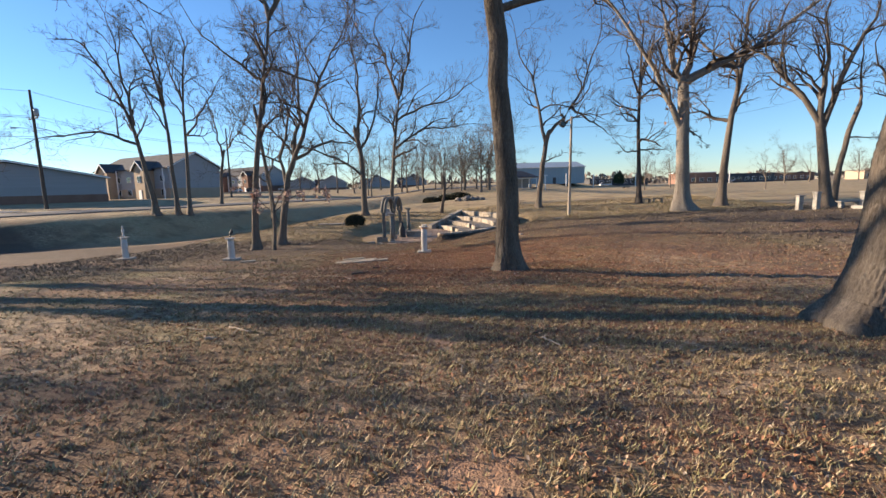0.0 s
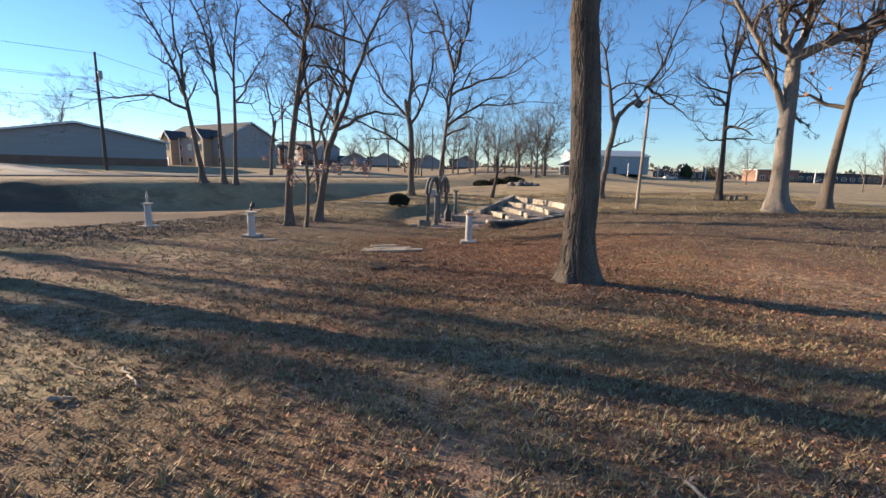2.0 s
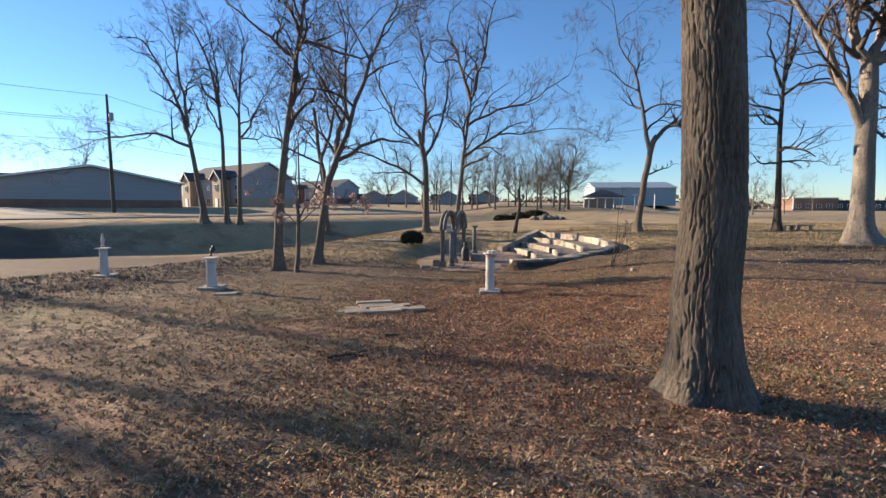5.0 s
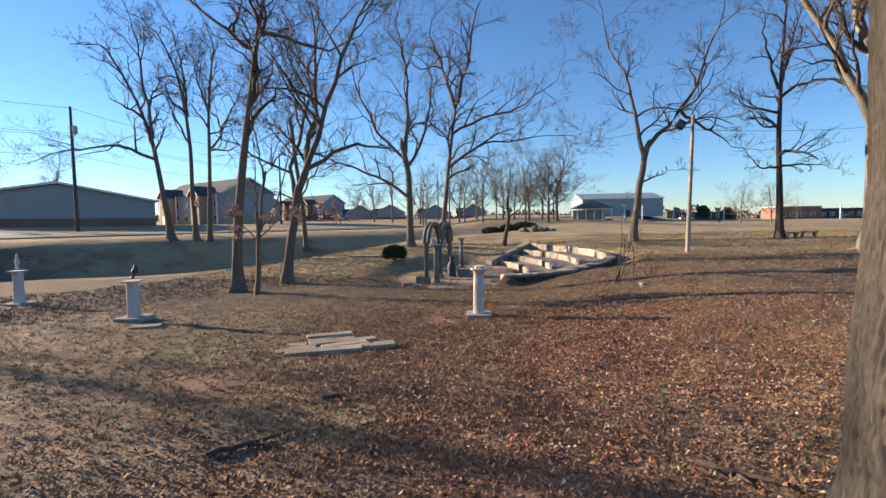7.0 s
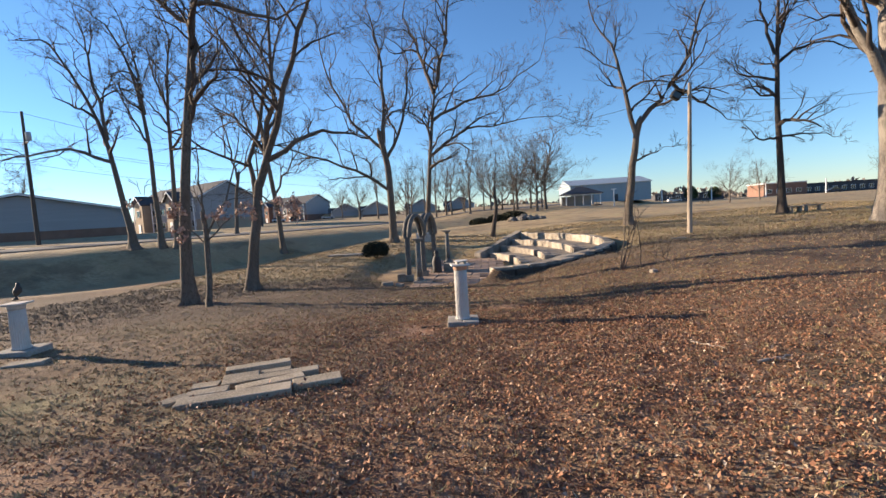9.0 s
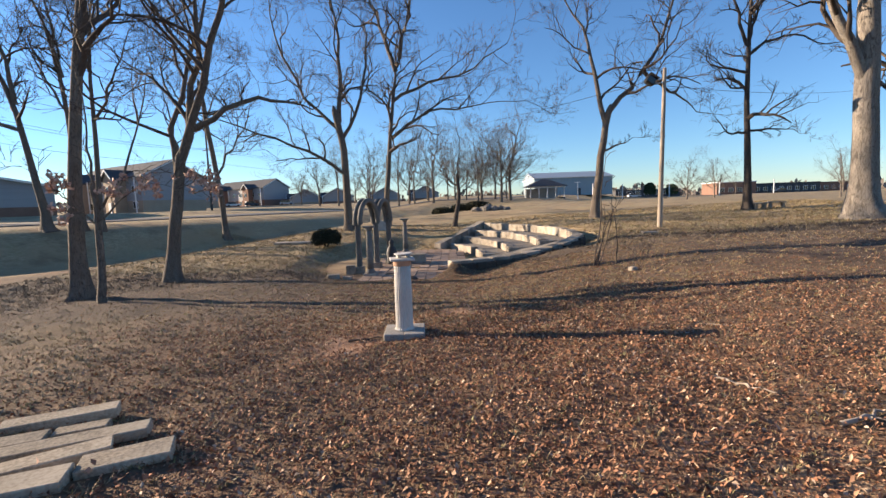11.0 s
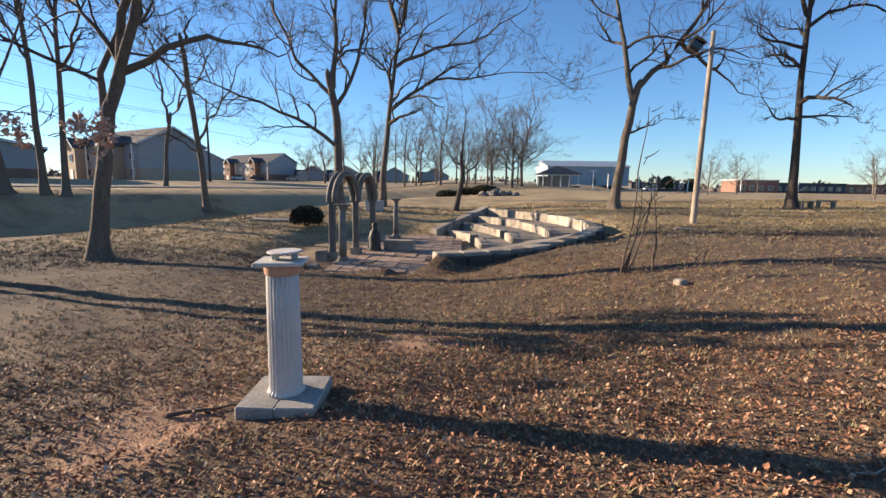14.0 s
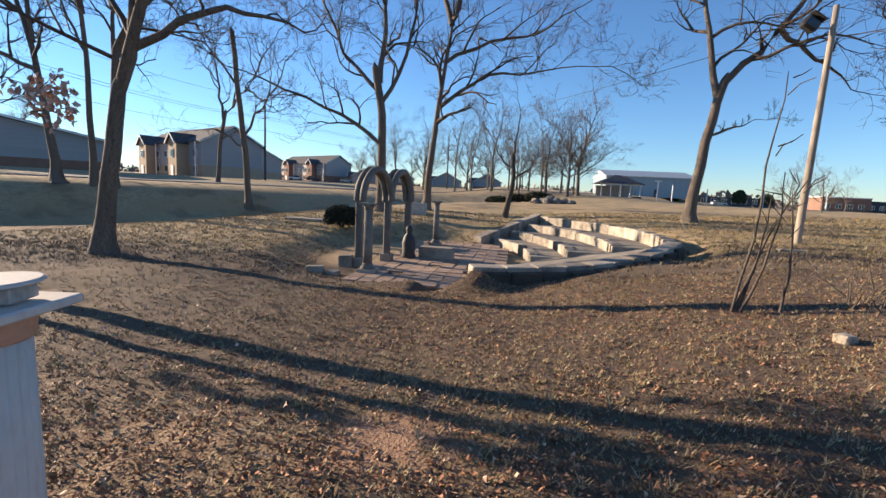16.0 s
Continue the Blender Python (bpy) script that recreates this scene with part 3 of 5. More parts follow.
def tree(name, x, y, stems, radius, label, seed, bark=None, most=3, flare=0.9, tall=0.5, limb_scale=0.55, sides=14, relief=0.0, droop=0.15, density=7, twig=None, leafy=0, foot=0.25, trunk_twigs=0, kind_name="tree", drift=0.35):
    """A bare tree. stems: the trunk first, then its limbs, each as (across, up) rows in metres from the foot."""
    rg = random.Random(seed)
    slender = len(stems) > 1 and max(b for a, b in stems[0]) > 12
    bark, twig = bark or M_BARK, twig or M_TWIG
    root = thing(kind_name, Matrix.Translation(at(x, y, foot)), label, "tree", "bare winter trees")
    trunk = curve_through([(stems[0][0][0], 0.0)] + [(a, b + foot) for a, b in stems[0]][0:1] + [(a, b + foot) for a, b in stems[0][1:]], rg, 0.0, 10 if not relief else 12, 0.35)
    for k, p in enumerate(trunk):
        p.y = 0.0
    if relief:
        fine = []
        n = 420
        for k in range(n):
            f = (k / (n - 1)) * (len(trunk) - 1)
            i = min(int(f), len(trunk) - 2)
            fine.append(trunk[i].lerp(trunk[i + 1], f - i))
        rad = flared(fine, radius, 0.6, flare, tall)
        v, f = lobed_trunk(fine, rad, 250, tall * 1.2, 5, relief, seed)
    else:
        fine = []
        n = 26
        for k in range(n):
            f = (k / (n - 1)) ** 1.5 * (len(trunk) - 1)
            i = min(int(f), len(trunk) - 2)
            fine.append(trunk[i].lerp(trunk[i + 1], f - i))
        rad = flared(fine, radius, 0.62 if not slender else 0.2, flare, tall)
        v, f = lobed_trunk(fine, rad, sides, tall * 1.2, 4, 0, seed)
    part("trunk", mesh_from("trunk", v, f), bark, root)
    way = (fine[-1] - fine[-2]).normalized()
    knot = [fine[-1] + way * (rad[-1] * q) for q in (-0.3, 0.5, 1.3, 2.1, 2.6)]
    v, f = tube_arrays(knot, [rad[-1] * q for q in (0.98, 0.93, 0.7, 0.35, 0.03)], 12)
    part("fork_knot", mesh_from("fork_knot", v, f), bark, root)
    out = []
    top_r = rad[-1]
    offshoots(rg, trunk, [max(r * 0.5, 0.02) for r in np.interp(np.linspace(0, 1, len(trunk)), np.linspace(0, 1, len(rad)), rad)], 2.6, 1, most, out, droop, 0.55, trunk_twigs)
    last = trunk[-1]
    if slender:
        offshoots(rg, trunk, [max(r, 0.02) for r in np.interp(np.linspace(0, 1, len(trunk)), np.linspace(0, 1, len(rad)), rad)], 6.0, 0, most, out, droop, 0.5, density + 2)
        grow(rg, last, last - trunk[-2], 3.0, rad[-1], 1, most, out, droop)
    if len(stems) == 1:
        for k in range(4):
            stems = stems + [[(last.x, last.z - foot), (last.x + rg.uniform(-2.5, 2.5), last.z + 2.5), (last.x + rg.uniform(-5, 5), last.z + 5.5)]]
    for k, stem in enumerate(stems[1:]):
        ln = sum(math.hypot(b[0] - a[0], b[1] - a[1]) for a, b in zip(stem, stem[1:]))
        pts = curve_through([(a, b + foot) for a, b in stem], rg, rg.uniform(-drift, drift), 9)
        near_top = stem[0][1] / max(stems[0][-1][1], 0.1)
        r0 = radius * limb_scale * (1.0 if near_top > 0.85 else 0.75) * min(1.0, 0.45 + ln / 14)
        rr = [r0 * (1 - 0.75 * i / 8) for i in range(9)]
        v, f = tube_arrays(pts, rr, 9)
        part("limb", mesh_from("limb", v, f), bark, root)
        offshoots(rg, pts, rr, min(ln * 0.8, 6.5) if ln > 5 else ln * 0.5, 0, most if ln > 5 else most - 1, out, droop, 0.12, density if ln > 5 else 4)
        grow(rg, pts[-1], pts[-1] - pts[-2], min(ln * 0.75, 6.0), rr[-1], 0 if ln > 5 else 1, most, out, droop)
    tubes = [(np.array([list(p) for p in pts]), r, 6 if lv < 2 else (4 if lv < 3 else 3)) for lv, pts, r in out]
    crown = part("crown", tubes_mesh("crown", tubes), twig, root)
    if leafy:
        tips = [pts[-1] for lv, pts, r in out if lv >= 2 and (1.4 < pts[-1].z < 3.7 or leafy < 100)]
        vs, fs = [], []
        for k in range(leafy):
            leaf_card(rg, rg.choice(tips), 0.085 if leafy < 100 else 0.1, vs, fs)
        part("foliage", mesh_from("leaves", np.array(vs), np.array(fs), False), M_LEAF if leafy < 100 else M_LEAF_PALE, root, "withered brown leaves")["kind"] = "stuff"
    return root


def leaf_card(rg, p, size, vs, fs):
    """One curled leaf of four corners."""
    o = len(vs)
    m = Euler((rg.uniform(0, 6.3), rg.uniform(0, 6.3), rg.uniform(0, 6.3))).to_matrix()
    c = Vector(p) + Vector((rg.gauss(0, 0.06), rg.gauss(0, 0.06), rg.gauss(0, 0.06)))
    for q in ((-0.5, 0, 0), (0, -0.4, 0.2), (0.6, 0, 0), (0, 0.4, 0.2)):
        vs.append(list(c + m @ (Vector(q) * size * rg.uniform(0.8, 1.4))))
    fs.append([o, o + 1, o + 2, o + 3])


STEMS = {
    "left_fork": [[(0, 0), (0, 4.4), (-0.2, 7.2), (-0.6, 8.9)], [(0, 4.2), (-2.3, 6.1), (-5.1, 6.9), (-8, 8.2)], [(-0.2, 7.5), (-2.1, 9), (-3.8, 11.6), (-5.4, 15.4), (-6, 18.6)], [(-0.3, 8.2), (-0.1, 11.3), (-0.3, 14.9), (-0.8, 18.9)], [(-0.1, 7), (1.5, 9.2), (2.1, 12.9), (2, 15.1)]],
    "right_arm": [[(0, 0), (0.5, 5.8), (1, 10.1), (1.4, 12.9)], [(1.3, 12.2), (0.6, 14.8), (-0.6, 17.7), (-1.4, 20.1)], [(1.4, 12.6), (2.6, 15.6), (3.3, 19.6)], [(0.9, 9.8), (2.8, 11.1), (5.2, 11.8), (7.6, 12.8), (10, 14.8)], [(0.8, 7), (2.6, 8.5), (5.1, 9), (8.4, 9.2)]],
    "open_fork": [[(0, 0), (0.4, 4.4), (0.9, 7.1)], [(0.7, 6.4), (0.2, 9.5), (-0.1, 12.3), (-1.6, 15.1)], [(0.8, 6.9), (2.4, 8.6), (3.6, 10.4), (4.6, 13), (5.4, 15.1)], [(0.5, 4.5), (1.6, 4.9), (2.4, 5.2)], [(3.2, 9.7), (5.1, 8.4), (6.9, 7.4)]],
    "straight": [[(0, 0), (-0.2, 5.9), (-0.4, 10.3), (-0.1, 15.9)], [(-0.2, 5), (-1.6, 4.8), (-2.4, 5.6)], [(-0.3, 9.7), (1.6, 11), (3.9, 10)], [(-0.3, 5), (0.9, 5.1), (2.2, 5)], [(-0.4, 10.3), (-1.5, 12.9), (-2, 15)], [(-0.3, 11.3), (0.6, 13), (1.1, 14.7)], [(-0.3, 7.8), (-1.4, 7.7), (-2.4, 9)]],
    "tall": [[(0, 0), (0.2, 3.8), (0.8, 7.6), (1.4, 10.4), (1.8, 13)], [(1.3, 10.2), (2.8, 10), (3.9, 9.2), (5.2, 9.6)], [(1.8, 12.8), (1.0, 15), (0.2, 18)], [(1.8, 13), (3.2, 15.5), (4.0, 18.5)], [(1.2, 9.6), (-0.4, 10.8), (-2.4, 12.5)]],
    "low_sapling": [[(0, 0), (0.2, 1.8), (0.1, 3)], [(0.1, 2.8), (0.1, 4.1), (0.1, 5.5)], [(0.2, 2.4), (0.8, 3.8), (0.9, 5.4), (0.9, 6.7)], [(0.2, 2.2), (1.1, 2.9), (1.7, 3.2)], [(0.2, 2), (-0.5, 2.8), (-0.8, 3.1)]],
    "three_stem": [[(0, 0), (0.5, 3.2), (0.8, 4.6)], [(0.6, 3.7), (0, 5.9), (0.7, 8.6), (0.7, 11.4), (1.2, 13.7)], [(0.8, 4.6), (1.5, 6.8), (2, 9.6), (1.8, 12.2)], [(0.9, 4.9), (2.2, 7.2), (2.9, 9.6), (4.3, 11.5), (5, 12.4)], [(1.3, 5.7), (3, 6.8), (4.3, 6.9), (5.1, 6.8)]],
    "lean_left": [[(0, 0), (-0.7, 4.6), (-1.3, 8.4), (-2.4, 11.7), (-4.9, 15.4)], [(-1, 6.5), (-4, 7.8), (-6.8, 7.6), (-10.1, 7.1)], [(-1.2, 8.2), (-1.8, 13.5), (-1.8, 16.2)]],
    "slim": [[(0, 0), (-0.2, 6.3), (-0.2, 11.1), (-1.1, 14.4), (-2.6, 17.2)], [(-0.2, 10.2), (-0.1, 13.9), (-0.2, 17.1)], [(-0.2, 8), (-1.6, 10.5), (-2.4, 13)]],
    "slim_arm": [[(0, 0), (0.4, 7.4), (0.3, 11.7), (1.1, 15.9)], [(0.4, 7.6), (3, 9.8), (5.5, 12)], [(0.4, 10.8), (-0.8, 14.1), (-1.4, 16)]],
    "great": [[(0, 0), (-0.3, 5.4), (-0.4, 9.2)], [(-0.35, 5.9), (-1.0, 7.4), (-2.6, 10.3), (-5, 13.4), (-6.9, 15.5)], [(-0.4, 8.9), (-1.3, 11.6), (-2.1, 14.6)], [(-0.3, 9.5), (1.4, 10.3), (3.6, 11.2), (5.7, 12.5), (9, 15)], [(-0.3, 9.4), (0.2, 12), (0.2, 14.9)], [(-0.3, 6.2), (0.9, 5.6)]],
    "lean_right": [[(0, 0), (0.2, 4.2), (0.5, 7.9), (1.3, 11.6), (1.4, 15)], [(1, 10.9), (-1, 12.3), (-2.3, 14.5)], [(1.1, 11.2), (2.8, 12.6), (4.1, 13.2)]],
    "twin_a": [[(0, 0), (-0.4, 3.1), (-0.9, 5.6)], [(-0.9, 5.4), (-2.2, 7.6), (-3.6, 9.7), (-4.2, 10.4)], [(-0.8, 5.2), (-1, 8.3), (-1.8, 11.6)], [(-0.7, 5), (-0.2, 9), (0.3, 11.6)]],
    "twin_b": [[(0, 0), (0.4, 4.1), (1.2, 6.6)], [(0.5, 4.5), (1.8, 4.6), (2.9, 4.4)], [(1.2, 6.6), (1.4, 8.6), (1.9, 11)]],
    "edge": [[(0, 0), (0.5, 3.1), (1.2, 6.3)], [(0.9, 4.7), (-0.9, 7.3), (-2, 8.6)], [(1.2, 6.3), (1.5, 9.4), (1.3, 12)]],
    "near_oak": [[(0, 0), (-0.1, 2.2), (-0.2, 4.2), (-0.3, 6.5), (-0.4, 8.4)], [(-0.3, 6.4), (1.4, 6.9), (3.0, 7.4), (4.6, 7.3)], [(-0.3, 6.8), (-1.6, 7.4), (-3.0, 7.3)], [(-0.4, 8.2), (0.8, 10.5), (1.6, 13.5)], [(-0.4, 8.3), (-1.6, 10.6), (-2.4, 13)]],
    "big_oak": [[(0, 0), (0.2, 1.6), (0.35, 3.2), (0.4, 4.9), (0.4, 7)], [(0.4, 5.6), (-1.3, 5.5), (-2.8, 5.2), (-4.1, 4.9)], [(0.4, 7), (2.6, 9.4), (4, 12)], [(0.4, 7), (-1.0, 10), (-1.4, 13)]],
    "crooked": [[(0, 0), (0.2, 1.4), (0.5, 2.5), (0.3, 3.8)], [(0.4, 2.4), (1.3, 3), (1.8, 3.8), (2.6, 5.0)], [(0.5, 2.8), (-0.4, 3.6), (-0.8, 4.4), (-1.6, 5.6)], [(0.3, 3.8), (0.4, 5), (0.6, 6.6)]],
    "leaning_slim": [[(0, 0), (-0.3, 4.5), (-0.9, 8.5), (-1.2, 12)], [(-0.4, 5), (1.2, 8), (2.4, 11)], [(-0.9, 8.5), (-2.6, 11), (-3.4, 13)], [(-0.3, 4.2), (-2.6, 5.6), (-4.6, 5.4)]],
}
TREES = [
    # stems, x, y, trunk radius, bark, label, density
    ("left_fork", -8.0, 48.0, 0.36, None, "tall forked bare oak with a low sweeping limb", 8),
    ("right_arm", -5.4, 50.0, 0.36, None, "tall bare oak with a long side limb", 8),
    ("open_fork", 9.9, 44.8, 0.33, None, "bare tree forking into two crooked stems", 8),
    ("straight", 19.35, 43.3, 0.34, M_BARK_DARK, "straight dark bare tree beside two small benches", 7),
    ("tall", -10.9, 26.2, 0.29, None, "tall bare oak with a straight grey trunk", 8),
    ("three_stem", -10.85, 30.4, 0.29, None, "bare tree splitting into three stems", 8),
    ("lean_left", -26.9, 42.8, 0.34, None, "bare tree leaning out over the shaded bank", 7),
    ("slim", -25.6, 44.0, 0.27, None, "slim tall bare tree on the bank", 7),
    ("slim_arm", -24.8, 44.6, 0.28, None, "slim bare tree on the bank with one long limb", 7),
    ("great", 18.7, 34.2, 0.62, M_BARK_PALE, "massive pale-barked tree with heavy limbs", 8),
    ("lean_right", 23.0, 36.5, 0.46, M_BARK, "large bare tree with a leaning trunk", 7),
    ("twin_a", 25.2, 29.0, 0.4, None, "bare tree with spreading limbs by stone benches", 7),
    ("twin_b", 26.4, 29.9, 0.22, None, "slender bare tree beside a larger trunk", 6),
    ("edge", 27.0, 27.0, 0.4, None, "bare tree with a leaning dark trunk", 6),
    ("leaning_slim", -18.0, 48.8, 0.26, None, "bare tree at the end of the bank", 7),
    ("open_fork", -30.0, 62.0, 0.26, None, "bare tree beside the road", 6),
]
# first casts the trunk shadow band; the others are unseen, added for shade
TREES += [
    ("right_arm", -15.5, 11.3, 0.46, None, "bare oak standing on the sunward side of the lawn", 8),
    ("open_fork", -15.0, 3.6, 0.3, None, "unseen bare forked tree added to shade the lawn", 8),
    ("left_fork", -45.0, 21.6, 0.36, None, "unseen tall bare oak added to shade the walk", 4),
    ("twin_a", -44.0, 14.2, 0.3, None, "unseen spreading bare tree added to shade the start of the walk", 5),
    ("left_fork", -58.0, 29.1, 0.36, None, "unseen tall bare oak added across the road for shade", 5),
    ("great", -46.0, 19.0, 0.4, None, "unseen spreading bare tree added beside the road for shade", 5),
]
for k, (stem, x, y, r, bark, label, dens) in enumerate(TREES):
    tree("tree", x, y, STEMS[stem], r, label, 100 + k, bark, 3 if y < 20 or x < -39 else 4, density=dens, flare=1.25 if r > 0.5 else 0.9, tall=0.75 if r > 0.5 else 0.5, drift=0.08 if r > 0.5 else 0.35)
tree("tree", 1.805, 11.5, STEMS["near_oak"], 0.31, "tall oak with deeply furrowed grey bark", 7, M_BARK_NEAR, 3, flare=1.15, tall=0.32, relief=0.028, droop=0.35, density=7, leafy=60)
tree("tree", 5.45, 5.3, STEMS["big_oak"], 0.46, "thick old oak with furrowed bark and flaring roots", 9, M_BARK_NEAR, 3, flare=0.8, tall=0.5, relief=0.028, droop=0.35, density=7, leafy=60)
tree("tree", 0.2, 48.0, STEMS["crooked"], 0.21, "small crooked dark tree behind the stone seating", 31, M_BARK_DARK, 3, flare=0.3, density=7)
tree("sapling", -9.45, 25.2, STEMS["low_sapling"], 0.12, "thin sapling still holding withered brown leaves", 33, None, 3, flare=0.3, density=7, leafy=620, kind_name="sapling")


# ---- small wild growth ----
def cane_shrub(x, y, canes, label, r=0.012, seed=1):
    """Bare upright canes, each a stem of its own with a few side twigs."""
    rg = random.Random(seed)
    root = thing("shrub", Matrix.Translation(at(x, y, 0.05)), label, "shrub")
    for c in canes:
        pts = curve_through([(a, b + 0.05) for a, b in c], rg, rg.uniform(-0.15, 0.15), 8, 0.5)
        part("cane", mesh_from("cane", *tube_arrays(pts, [r * (1 - 0.7 * i / 7) for i in range(8)], 6)), M_TWIG, root)
    out = []
    for c in canes:
        pts = curve_through([(a, b + 0.05) for a, b in c], rg, 0, 8, 0.5)
        offshoots(rg, pts, [r * 0.7] * 8, 0.7, 2, 3, out, 0.1, 0.5, 4)
    part("side_twig", tubes_mesh("twig", [(np.array([list(q) for q in p]), w, 4) for lv, p, w in out]), M_TWIG, root)["kind"] = "stuff"
    return root


cane_shrub(4.1, 26.1, [[(-0.12, 0), (0.0, 0.9), (0.15, 1.8), (0.2, 2.7), (0.25, 3.3)], [(-0.05, 0), (0.15, 0.8), (0.2, 1.5)], [(0.0, 0), (0.3, 0.8), (0.45, 1.4), (0.5, 2.0)], [(0.5, 0), (0.52, 0.7), (0.42, 1.3), (0.3, 1.7)], [(-0.1, 0), (0.3, 1.3), (0.7, 1.9)]], "bare multi-stemmed sapling of thin crossing canes", 0.02, 5)
cane_shrub(4.75, 24.9, [[(0, 0), (0.06, 0.3), (0.1, 0.6)], [(0.02, 0), (-0.1, 0.28), (-0.18, 0.45)], [(0, 0), (0.18, 0.25), (0.24, 0.42)]], "small dead stalks beside a pale stone", 0.006, 8)
cane_shrub(14.6, 17.5, [[(0, 0), (0.1, 0.5), (0.2, 1.0)], [(0, 0), (-0.1, 0.5), (-0.15, 0.9)], [(0.05, 0), (0.25, 0.45), (0.4, 0.8)], [(0, 0), (0.0, 0.6), (0.05, 1.1)]], "low clump of bare woody stems", 0.012, 9)


# ---- pedestals ----
def pedestal(x, y, height, block, label, turn=0.0, lean=0.0, radius=0.135, slab=0.62, collar=True):
    root = thing("pedestal", Matrix.Translation(at(x, y, 0.02)) @ Euler((0, lean, turn)).to_matrix().to_4x4(), label, "pedestal", "fluted pedestals on the lawn")
    for k, sx in enumerate((-1, 1)):
        bm = boxed(sx * slab * 0.2515, 0, -0.05, slab * 0.5, slab, 0.18, 0.012, 0, 0.006, 5 + k)
        part("base_slab", bm, M_SLAB, root, "cracked concrete base slab")
    h = height - 0.13
    part("shaft", lathe([(radius * 1.14, 0.13), (radius * 1.14, 0.15), (radius * 1.02, 0.165), (radius, 0.19), (radius * 0.98, 0.13 + h * 0.5), (radius * 0.94, 0.13 + h - 0.13)], 120, 24, 0.011), M_CAST, root, "white fluted shaft", True)
    if collar:
        part("collar", lathe([(radius * 0.95, height - 0.13), (radius * 1.02, height - 0.12), (radius * 1.06, height - 0.055), (radius * 1.1, height - 0.045)], 32), M_TERRA, root, "terracotta-coloured band", True)
    else:
        part("collar", lathe([(radius * 0.95, height - 0.13), (radius * 1.08, height - 0.045)], 32), M_CAST, root, "", True)
    part("top_slab", boxed(0, 0, height - 0.045, radius * 2.75, radius * 2.75, 0.032, 0.006, 0.12), M_CAST, root, "square cap slab")
    if block:
        for dx in (-0.07, 0.07):
            part("mount_leg", boxed(0.02 + dx, 0.02 + dx * 0.3, height - 0.006, 0.055, 0.13, 0.05, 0.004, 0.3), M_CONCRETE, root, "short grey support block")
        disc = part("mount_plate", lathe([(0.132, 0), (0.14, 0.004), (0.14, 0.012), (0.132, 0.016)], 40), M_CAST, root, "pale round mounting plate")
        disc.matrix_basis = Matrix.Translation((0.02, 0.02, height + 0.043)) @ Euler((0.02, -0.03, 0)).to_matrix().to_4x4()
    return root


pedestal(-0.745, 20.42, 1.265, True, "white fluted pedestal with a cracked concrete base and no statue", 0.06)
pedestal(-8.85, 18.75, 1.0, False, "white fluted pedestal carrying a small dark bird", 0.2, 0.0, collar=False)
pedestal(-15.15, 21.35, 1.15, False, "white fluted pedestal carrying a slender pale figure", 0.1, 0.0, collar=False)


def statue(name, x, y, z, profile, mat, label, tilt=0.0, flat=0.8):
    bm = lathe(profile, 18)
    for v in bm.verts:
        v.co.y *= flat
        v.co.x += tilt * v.co.z * (1 + 0.6 * math.sin(v.co.z * 9))
    me = mesh_of(name, bm)
    me.materials.append(mat)
    me.polygons.foreach_set("use_smooth", [True] * len(me.polygons))
    ob = new(name, me)
    ob.matrix_basis = Matrix.Translation((x, y, z))
    return tagged(ob, label, "statue")


pa, pb = at(-15.15, 21.35), at(-8.85, 18.75)
statue("statue", pa.x, pa.y, pa.z + 1.17, [(0.075, 0), (0.075, 0.03), (0.03, 0.06), (0.06, 0.16), (0.075, 0.25), (0.045, 0.33), (0.03, 0.36), (0.045, 0.41), (0.035, 0.46), (0.008, 0.49)], M_CAST, "slender pale stone figurine on a pedestal", 0.02, 0.7)
statue("statue", pb.x, pb.y, pb.z + 1.015, [(0.06, 0), (0.05, 0.03), (0.02, 0.06), (0.05, 0.1), (0.085, 0.16), (0.075, 0.22), (0.04, 0.26), (0.045, 0.3), (0.012, 0.33)], M_DARKMETAL, "small dark metal bird on a pedestal", 0.25, 0.6)


# ---- heap of stone planks ----
def stone_plank(x, y, lift, length, width, thick, turn, tilt=0.0, seed=0):
    bm = boxed(0, 0, 0, length, width, thick, 0.008, 0, 0.006, seed)
    me = mesh_of("stone_plank", bm)
    me.materials.append(M_PLANK)
    ob = new("stone_plank", me)
    ob.matrix_basis = Matrix.Translation(at(x, y) + Vector((0, 0, lift))) @ Euler((tilt, 0, radians(turn))).to_matrix().to_4x4()
    return tagged(ob, "long flat slab of pale cut stone stacked on the lawn", "stone slab", "heap of stone slabs")


for k, (x, y, lift, ln, w, th, turn) in enumerate((
    (-3.05, 16.05, -0.01, 1.2, 0.24, 0.1, 22), (-2.28, 16.52, -0.015, 0.56, 0.24, 0.075, 26), (-2.86, 16.5, 0.0, 0.78, 0.2, 0.09, 34),
    (-2.98, 16.76, 0.0, 1.16, 0.19, 0.085, 26), (-3.42, 17.26, -0.01, 0.84, 0.2, 0.1, 27), (-3.06, 17.05, -0.01, 0.38, 0.16, 0.08, 24),
    (-3.5, 16.22, -0.015, 0.46, 0.2, 0.07, 22), (-3.72, 16.52, -0.015, 0.32, 0.22, 0.06, 20), (-3.42, 16.82, -0.01, 0.44, 0.2, 0.07, 24), (-3.74, 15.98, -0.02, 0.3, 0.18, 0.06, 58))):
    stone_plank(x, y, lift, ln, w, th, turn, 0.0, 60 + k)


# ---- sunken ring of stone seating ----
def arc_block(r0, r1, a0, a1, z0, z1, worn=0.012, seed=0, z1b=None):
    """A curved block between two radii and two angles."""
    bm, rg = bmesh.new(), random.Random(seed)
    cols = []
